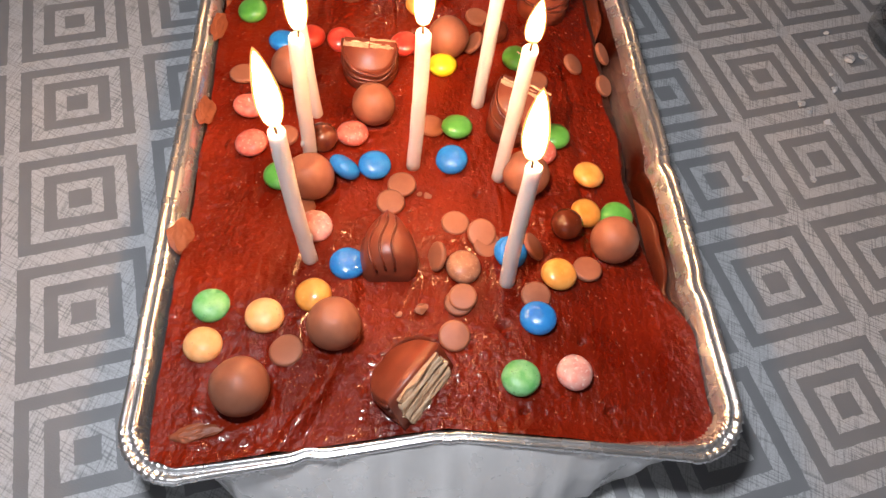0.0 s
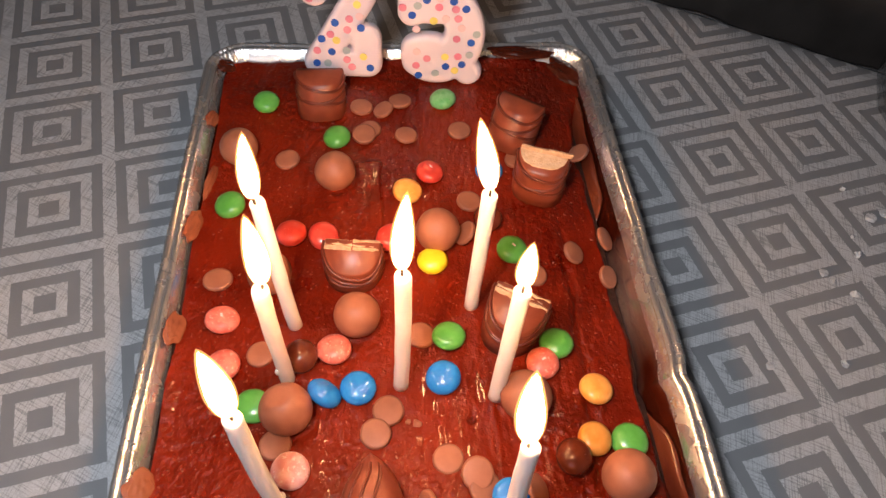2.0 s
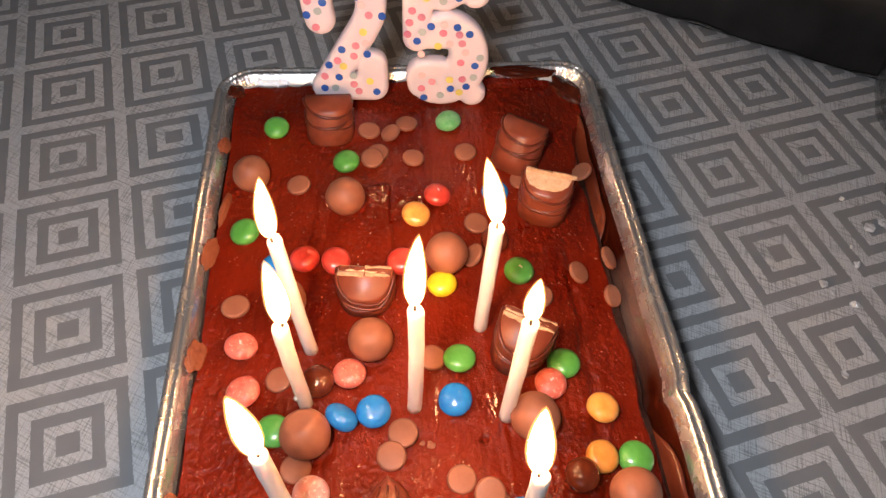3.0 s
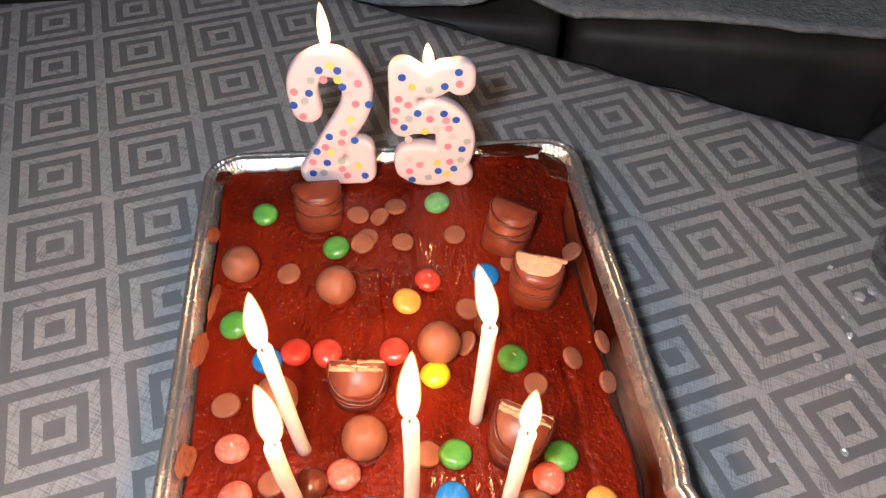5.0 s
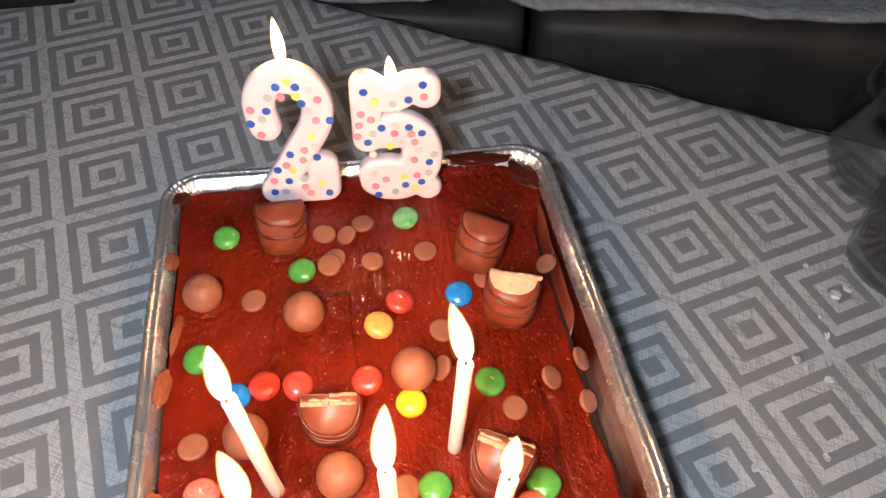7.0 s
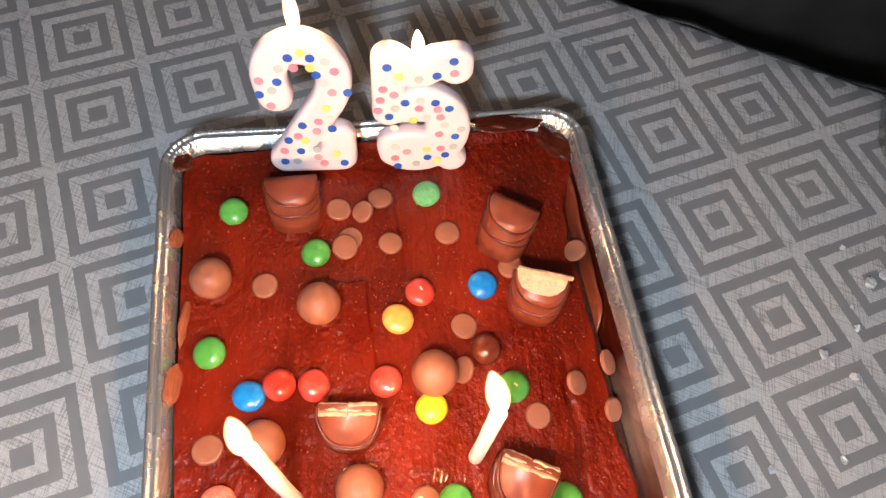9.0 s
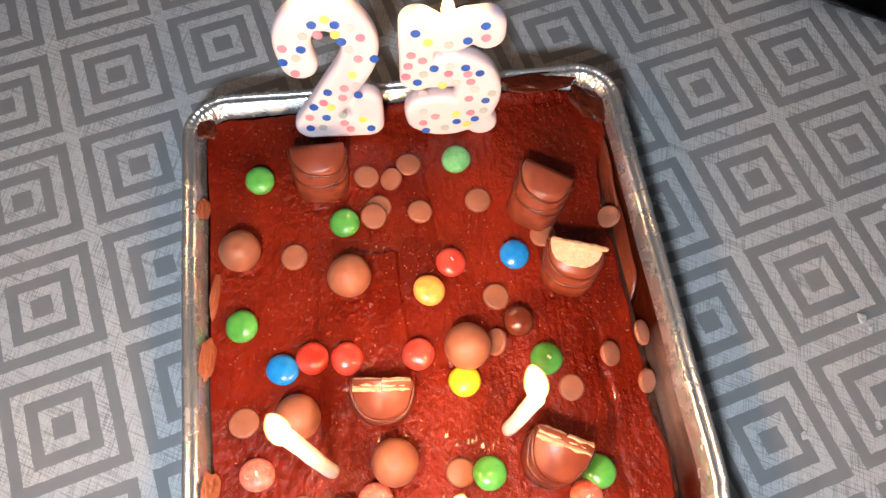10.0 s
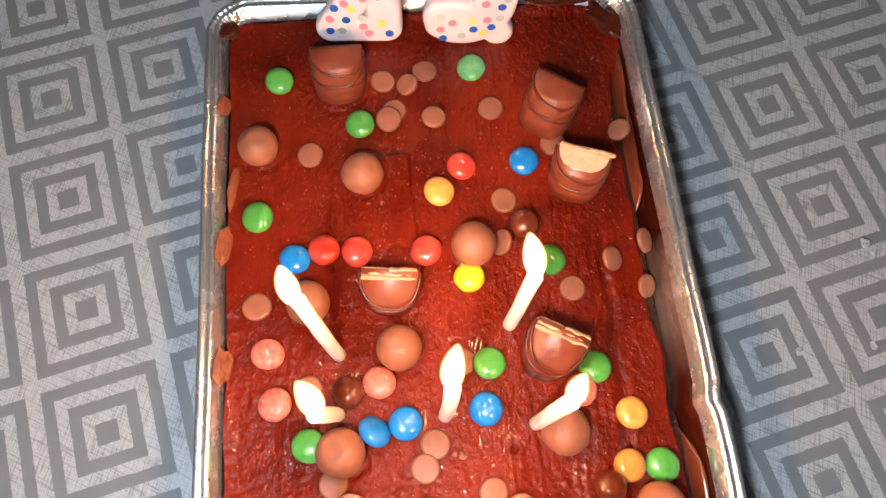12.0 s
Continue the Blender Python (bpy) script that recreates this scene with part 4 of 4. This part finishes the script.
def pointed_piece(x, y, turn, length, width, height):
    """The rounded end of a coated bar, lying with its tip pointing away, with drizzle running along it."""
    ob = thing("wafer_bar_piece", "pointed chocolate-coated wafer bar end with dark drizzle, lying on icing", "chocolate", resting(x, y, -0.002, 0, 0, turn), "wafer bar pieces on the cake")

    def place(s, a):
        w = width / 2 * (0.86 + 0.14 * math.sin(min(1, s * 3) * math.pi / 2)) * max(0.0, 1 - max(0.0, (s - 0.22) / 0.78) ** 2.2) ** 0.6
        blunt = math.sqrt(max(0.0, 1 - (max(0.0, 0.16 - s) / 0.16) ** 2 * 0.75))
        w *= 0.55 + 0.45 * blunt
        rise = blunt * height * (0.75 + 0.25 * math.sin(min(1, s * 2.5) * math.pi / 2)) * (1 - 0.35 * max(0.0, (s - 0.4) / 0.6) ** 2)
        return Vector((w * math.cos(a), length * s, rise * abs(math.sin(a)) ** 0.75))

    bm = bmesh.new()
    rows_p = []
    for k in range(15):
        s = k / 14
        rows_p.append([bm.verts.new(place(s, math.pi * q / 18)) for q in range(19)])
    for a, c in zip(rows_p, rows_p[1:]):
        for q in range(18):
            bm.faces.new((a[q], a[q + 1], c[q + 1], c[q]))
    bm.faces.new(rows_p[0])
    bmesh.ops.remove_doubles(bm, verts=bm.verts, dist=0.00005)
    roughen(bm, 0.0004, 0.006, 5.5)
    part("coating", bm, COATING, ob, "glossy milk chocolate coating")
    for a in (0.42, 0.55, 0.68):
        path = [place(0.03 + 0.80 * k / 12, math.pi * (a + 0.05 * math.sin(k * 0.4))) + Vector((0, 0, 0.0002)) for k in range(13)]
        part("drizzle", tube(bmesh.new(), path, 0.0005, 6), DARK, ob)
    return ob


pointed_piece(0.0018, -0.0925, 5, 0.0265, 0.0225, 0.0160)


# ---- candles ----
def flame_bm(height, width):
    prof = []
    for k in range(15):
        s = k / 14
        prof.append((width / 2 * 0.86 * math.sin(math.pi * s ** 0.70) ** 0.70 * (1 - 0.14 * s) if 0 < k < 14 else 0.0, height * s))
    return lathe(bmesh.new(), prof, 20)


def flame_on(parent, at, height, width, lean_x, lean_y, bend=0.12):
    bm = flame_bm(height, width)
    for v in bm.verts:
        s = v.co.z / height
        v.co.x += height * bend * s * s
    ob = part("flame", bm, FLAME, parent, "bright yellow-white candle flame")
    ob.matrix_local = pose(*at, lean_x, lean_y, 0)
    # wider emissive shell that adds the orange glow round the flame
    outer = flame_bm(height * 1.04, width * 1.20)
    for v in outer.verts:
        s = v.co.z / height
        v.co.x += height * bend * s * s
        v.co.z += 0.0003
    part("flame_mantle_glow", outer, MANTLE_GLOW, ob, "faint orange outer flame and its glow")
    return ob


def stick_candle(base, tip, flame_tip, flame_width, seed):
    foot, top = Vector((base[0], base[1], icing_level(*base) - 0.004)), Vector(tip)
    length = (top - foot).length
    turn = (top - foot).to_track_quat("Z", "Y").to_matrix().to_4x4()
    ob = thing("birthday_candle", "thin white wax birthday candle, lit, leaning in the icing", "candle", Matrix.Translation(foot) @ turn, "stick candles on the cake")
    bm = bmesh.new()
    r = 0.00285
    prof = [(0, 0), (r, 0)] + [(r * (1 - 0.03 * k / 10), length * k / 10.6) for k in range(1, 11)]
    prof += [(r * 0.97, length - 0.0016), (r * 0.86, length - 0.0006), (r * 0.60, length - 0.0004), (r * 0.30, length - 0.0012), (0, length - 0.0012)]
    lathe(bm, prof, 20)
    for v in bm.verts:
        s = v.co.z / length
        v.co.x += 0.0007 * math.sin(3.1 * s + seed)
        v.co += 0.00022 * noise.noise_vector(v.co * 300 + Vector((seed, 0, 0)))
        if s > 0.97:
            v.co.z += 0.0010 * noise.noise(Vector((v.co.x * 300, v.co.y * 300, seed)))
    part("wax", bm, WAX, ob)
    if seed in (2, 6):
        drip = bmesh.new()
        bmesh.ops.create_icosphere(drip, subdivisions=2, radius=0.0011, matrix=pose(-r * 0.9, -0.0006, length * 0.22) @ Matrix.Diagonal((0.8, 0.8, 2.2, 1)))
        part("wax_drip", drip, WAX, ob)
    part("wick", tube(bmesh.new(), [(0.0003, 0, length - 0.002), (0.0004, 0, length + 0.001), (0.0010, 0.0002, length + 0.0036)], [0.0005, 0.00045, 0.0003], 6), WICK, ob, "charred black wick")
    rise = Vector(flame_tip) - top
    upright = turn.to_3x3().inverted() @ rise.normalized()
    f = flame_on(ob, (0, 0, 0), rise.length - 0.0004, flame_width, 0, 0, 0.06 * (-1) ** seed)
    f.matrix_local = Matrix.Translation((0.0004, 0, length + 0.0012)) @ upright.to_track_quat("Z", "Y").to_matrix().to_4x4()
    return ob


stick_candle((-0.034, -0.010), (-0.0389, -0.0055, 0.1045), (-0.0396, -0.0015, 0.1300), 0.0074, 1)
stick_candle((-0.035, -0.034), (-0.0309, -0.0402, 0.1070), (-0.0308, -0.0348, 0.1315), 0.0078, 2)
stick_candle((0.0080, -0.035), (0.0098, -0.0332, 0.1055), (0.0097, -0.0263, 0.1320), 0.0076, 3)
stick_candle((0.0350, 0.002), (0.0374, 0.0020, 0.1025), (0.0335, 0.0072, 0.1300), 0.0076, 4)
stick_candle((0.0440, -0.038), (0.0453, -0.0387, 0.1060), (0.0461, -0.0325, 0.1195), 0.0068, 5)
stick_candle((-0.0280, -0.085), (-0.0320, -0.0800, 0.1070), (-0.0330, -0.0768, 0.1335), 0.0082, 6)
stick_candle((0.0460, -0.091), (0.0450, -0.0840, 0.1020), (0.0435, -0.0750, 0.1232), 0.0086, 7)


def rounded_path(stroke):
    """A smooth curve through the stroke's points."""
    if len(stroke) < 3:
        return stroke
    ends = [stroke[0], *stroke, stroke[-1]]
    out = []
    for a, b, c, d in zip(ends, ends[1:], ends[2:], ends[3:]):
        for k in range(6):
            t = k / 6
            out.append(tuple(0.5 * (2 * b[i] + (c[i] - a[i]) * t + (2 * a[i] - 5 * b[i] + 4 * c[i] - d[i]) * t * t + (3 * b[i] - a[i] - 3 * c[i] + d[i]) * t ** 3) for i in (0, 1)))
    return out + [stroke[-1]]


def number_candle(name, label, strokes, half, y, thick, lean, wick_at, dots, flame_size):
    """A flat moulded wax numeral made of swept strokes, with printed dots on its face."""
    ob = thing(name, label, "candle", pose(0, y, 0), "number candles")
    bm = bmesh.new()
    for stroke in strokes:
        stroke = rounded_path(stroke)
        pts = []
        for a, b in zip(stroke, stroke[1:]):
            n_sub = max(2, int(math.dist(a, b) / 0.0011))
            pts += [(a[0] + (b[0] - a[0]) * s / n_sub, a[1] + (b[1] - a[1]) * s / n_sub) for s in range(n_sub)]
        pts.append(stroke[-1])
        for px, pz in pts:
            e = 0.0026
            prof = [(0, -thick / 2), (half - e, -thick / 2), (half - e * 0.5, -thick / 2 + e * 0.15), (half - e * 0.12, -thick / 2 + e * 0.55), (half, -thick / 2 + e * 1.1)]
            prof += [(r, -h) for r, h in reversed(prof)]
            lathe_bm = lathe(bmesh.new(), prof, 20)
            lathe_bm.transform(pose(px, 0, pz, 90, 0, 0))
            tmp = bpy.data.meshes.new("tmp")
            lathe_bm.to_mesh(tmp)
            lathe_bm.free()
            bm.from_mesh(tmp)
            bpy.data.meshes.remove(tmp)
    wax = part("wax", bm, NUMBER_WAX, ob, "white wax numeral with rounded edges")
    fuse = wax.modifiers.new("fuse", "REMESH")
    fuse.mode, fuse.voxel_size, fuse.use_smooth_shade = "VOXEL", 0.0007, True
    soft = wax.modifiers.new("soften", "SMOOTH")
    soft.iterations = 5
    for colour, spots in dots.items():
        bm = bmesh.new()
        bmesh.ops.create_cone(bm, cap_ends=True, segments=16, radius1=0.0020, radius2=0.0019, depth=0.00030, matrix=pose(0, -thick / 2 - 0.00002, 0, 90, 0, 0))
        disc = mesh_of(bm, "printed_dot", DOTS[colour], False)
        for px, pz in spots:
            dot = new("printed_dot", disc)
            dot.parent, dot.location = ob, (px, 0, pz)
            dot["label"] = "round " + colour + " printed dot"
    wx, wz = wick_at
    part("wick", tube(bmesh.new(), [(wx, 0, wz - 0.004), (wx + 0.0003, 0, wz + 0.002), (wx + 0.0009, 0, wz + 0.0045)], [0.0006, 0.0005, 0.0003], 6), WICK, ob, "charred black wick")
    flame_on(ob, (wx + 0.0004, 0, wz + 0.001), flame_size[0], flame_size[1], 0, -1, -0.02)
    ob.matrix_world = pose(0, y, 0.040) @ pose(0, 0, 0, lean, 0, 0) @ pose(0, 0, -0.040)
    return ob


TWO = [[(-0.0402, 0.0842), (-0.0412, 0.0960), (-0.0375, 0.1045), (-0.0285, 0.1085), (-0.0200, 0.1050), (-0.0152, 0.0950), (-0.0172, 0.0835), (-0.0255, 0.0700), (-0.0335, 0.0575), (-0.0405, 0.0470)],
       [(-0.0405, 0.0470), (-0.0160, 0.0470)], [(-0.0160, 0.0480), (-0.0160, 0.0600)]]
FIVE = [[(0.0345, 0.1045), (0.0345, 0.1000)], [(0.0345, 0.1045), (0.0270, 0.1035)], [(0.0270, 0.1030), (0.0185, 0.0985), (0.0075, 0.1055)], [(0.0075, 0.1055), (0.0068, 0.0765)],
        [(0.0070, 0.0800), (0.0150, 0.0815), (0.0235, 0.0835), (0.0320, 0.0770), (0.0355, 0.0650), (0.0325, 0.0530), (0.0240, 0.0455), (0.0150, 0.0450), (0.0085, 0.0490)],
        [(0.0120, 0.0780), (0.0250, 0.0780)], [(0.0290, 0.0760), (0.0290, 0.0620), (0.0220, 0.0530)], [(0.0085, 0.0490), (0.0085, 0.0565), (0.0170, 0.0575)], [(0.0350, 0.0440), (0.0330, 0.0470)]]
DOTS_TWO = {
    "blue": [(-0.0319, 0.1056), (-0.0233, 0.1052), (-0.0217, 0.0968), (-0.0378, 0.0938), (-0.0459, 0.0875), (-0.0099, 0.0872), (-0.0307, 0.0695), (-0.0182, 0.0671), (-0.0378, 0.0609), (-0.0333, 0.0541), (-0.0412, 0.0478), (-0.0145, 0.0457)],
    "pink": [(-0.0303, 0.1007), (-0.0143, 0.0984), (-0.0449, 0.0946), (-0.0162, 0.0876), (-0.0421, 0.0813), (-0.0236, 0.0716), (-0.0249, 0.0660), (-0.0333, 0.0634), (-0.0405, 0.0546), (-0.0260, 0.0500), (-0.0237, 0.0460)],
    "grey": [(-0.0362, 0.1004), (-0.0405, 0.0895), (-0.0260, 0.0549), (-0.0357, 0.0479)],
    "yellow": [(-0.0237, 0.1005), (-0.0195, 0.0789), (-0.0306, 0.0603), (-0.0177, 0.0518), (-0.0267, 0.1079)],
    "pale": [(-0.0176, 0.1033), (-0.0193, 0.0926), (-0.0187, 0.0729)],
}
DOTS_FIVE = {
    "blue": [(0.0068, 0.1043), (0.0332, 0.1066), (0.0267, 0.0992), (0.0137, 0.0843), (0.0068, 0.0763), (0.0264, 0.0839), (0.0324, 0.0802), (0.0357, 0.0624), (0.0317, 0.0499), (0.0236, 0.0485), (0.0099, 0.0430)],
    "pink": [(0.0337, 0.1003), (0.0048, 0.0925), (0.0092, 0.0892), (0.0034, 0.0863), (0.0023, 0.0801), (0.0196, 0.0808), (0.0275, 0.0799), (0.0289, 0.0751), (0.0285, 0.0642), (0.0296, 0.0544), (0.0141, 0.0528), (0.0087, 0.0487)],
    "yellow": [(0.0115, 0.0991), (0.0171, 0.0736), (0.0231, 0.0540), (0.0282, 0.0463)],
    "grey": [(0.0194, 0.0974), (0.0094, 0.0812), (0.0381, 0.0670), (0.0352, 0.0555), (0.0184, 0.0444)],
    "pale": [(0.0201, 0.0851), (0.0307, 0.0701), (0.0088, 0.0691), (0.0090, 0.0565), (0.0229, 0.0749)],
}
number_candle("number_two_candle", "lit white wax numeral two candle with coloured dots, in the icing", TWO, 0.0076, 0.1380, 0.0085, -9.5, (-0.0283, 0.1140), DOTS_TWO, (0.0205, 0.0060))
number_candle("number_five_candle", "lit white wax numeral five candle with coloured dots, in the icing", FIVE, 0.0072, 0.1380, 0.0085, -5.0, (0.0190, 0.1055), DOTS_FIVE, (0.0125, 0.0056))


# ---- smears and crumbs ----
def smear(x, y, z, sx, sy, turn, tilt, label="brown icing smeared on the foil rim", seed=1.0, material=None):
    bm = bmesh.new()
    bmesh.ops.create_icosphere(bm, subdivisions=5, radius=1.0)
    for v in bm.verts:
        d = 1 + 0.38 * noise.noise(v.co * 1.3 + Vector((seed, 0, 0))) + 0.07 * noise.noise(v.co * 4.5 + Vector((0, seed, 0)))
        v.co = Vector((v.co.x * sx * d, v.co.y * sy * d, v.co.z * (0.0014 if material else 0.0008) * (1 + 0.5 * noise.noise(v.co * 2.6 + Vector((0, 0, seed))))))
    solid("icing_smear", bm, material or SMEAR, label, "icing", pose(x, y, z, 0, tilt, turn), "icing smears")


smear(-0.0805, -0.015, 0.0385, 0.0040, 0.0065, -4, 42, seed=1.1)
smear(-0.0770, -0.078, 0.0395, 0.0055, 0.0068, -4, 38, seed=2.3)
smear(-0.0840, 0.036, 0.0385, 0.0035, 0.0085, -4, 45, seed=3.7)
smear(-0.0895, 0.103, 0.0385, 0.0032, 0.0050, -4, 45, seed=4.2)
smear(-0.0830, 0.064, 0.0365, 0.0022, 0.0100, -4, 45, seed=5.5)
smear(0.0640, 0.1590, 0.0404, 0.0170, 0.0052, 4, 3, seed=6.1, material=SMUDGE)
smear(0.0870, 0.1480, 0.0375, 0.0100, 0.0060, -40, 10, seed=7.9, material=SMUDGE)
smear(-0.0570, -0.1520, 0.0414, 0.0075, 0.0026, 15, 0, "flake of brown icing lifted at the cake's edge", 8.8)
smear(-0.0905, 0.1440, 0.0385, 0.0050, 0.0060, 20, 20, seed=9.3, material=SMUDGE)


def flake(x, y, size, seed, material, name, label, category, z=None, tall=0.35):
    bm = bmesh.new()
    bmesh.ops.create_icosphere(bm, subdivisions=2, radius=size)
    for v in bm.verts:
        v.co.z *= tall
        v.co += size * 0.7 * noise.noise_vector(v.co / size * 0.9 + Vector((seed, seed, 0)))
    low = min(v.co.z for v in bm.verts)
    for v in bm.verts:
        v.co.z -= low
    solid(name, bm, material, label, category, pose(x, y, 0.0004 if z is None else z, 0, 0, seed * 50), smooth=False)


for k, (x, y, s) in enumerate(((0.210, 0.045, 0.0022), (0.214, 0.041, 0.0014), (0.233, 0.069, 0.0012), (0.246, 0.081, 0.0028), (0.222, 0.034, 0.0020), (0.170, -0.006, 0.0020),
                               (0.204, -0.004, 0.0016), (0.255, 0.085, 0.0022), (0.232, 0.058, 0.0016), (0.239, 0.102, 0.0012))):
    flake(x, y, s * 1.1, 1.3 + k, SHARD, "plastic_shard", "small glinting shard of clear plastic on the cloth", "litter")
flake(0.0815, -0.1640, 0.0016, 3.3, WICK, "burnt_crumb", "small burnt black crumb on the cloth", "crumb", tall=0.8)
flake(0.0845, -0.1625, 0.0013, 4.3, WICK, "burnt_crumb", "small burnt black crumb on the cloth", "crumb", tall=0.8)
for x, y, s, k in ((0.014, -0.1035, 0.0024, 1.0), (0.006, -0.106, 0.0012, 2.0), (0.0145, -0.0505, 0.0018, 3.0), (0.0115, -0.0500, 0.0011, 4.4)):
    flake(x, y, s, k, MILK, "chocolate_flake", "small broken flake of milk chocolate on the icing", "chocolate", icing_level(x, y) - 0.0002, 0.3)


# ---- at the table's edge: two glasses and a black remote ----
def drinking_glass(x, y, profile, inner, label, drink_level):
    ob = thing("drinking_glass", label, "glass", pose(x, y, 0.0003))
    part("bowl", lathe(bmesh.new(), profile + inner[::-1], 48), GLASS, ob)
    if drink_level:
        r, z0, z1 = drink_level
        part("drink", lathe(bmesh.new(), [(0, z0), (r * 0.85, z0), (r, z0 + 0.003), (r, z1), (0, z1)], 40), DRINK, ob, "remains of a dark drink")
    return ob


drinking_glass(0.291, 0.098, [(0, 0), (0.026, 0), (0.029, 0.003), (0.031, 0.03), (0.0335, 0.095)], [(0, 0.008), (0.024, 0.009), (0.0275, 0.013), (0.0292, 0.03), (0.032, 0.095)],
               "clear glass tumbler with a little dark drink, on the tablecloth", (0.0265, 0.0095, 0.018))
drinking_glass(0.304, 0.158, [(0, 0), (0.018, 0), (0.027, 0.006), (0.035, 0.022), (0.0370, 0.040), (0.033, 0.066), (0.028, 0.088)],
               [(0, 0.005), (0.016, 0.006), (0.0255, 0.010), (0.0334, 0.024), (0.0354, 0.040), (0.0316, 0.066), (0.0268, 0.088)],
               "clear balloon-shaped stemless glass standing on the tablecloth", None)

remote = thing("remote_control", "matt black plastic remote control lying on the tablecloth", "remote control", pose(-0.294, 0.390, 0.0058, 0, 0, 5))
part("case", rounded_box(bmesh.new(), 0.165, 0.024, 0.0105, 0.003), MATT_BLACK, remote)
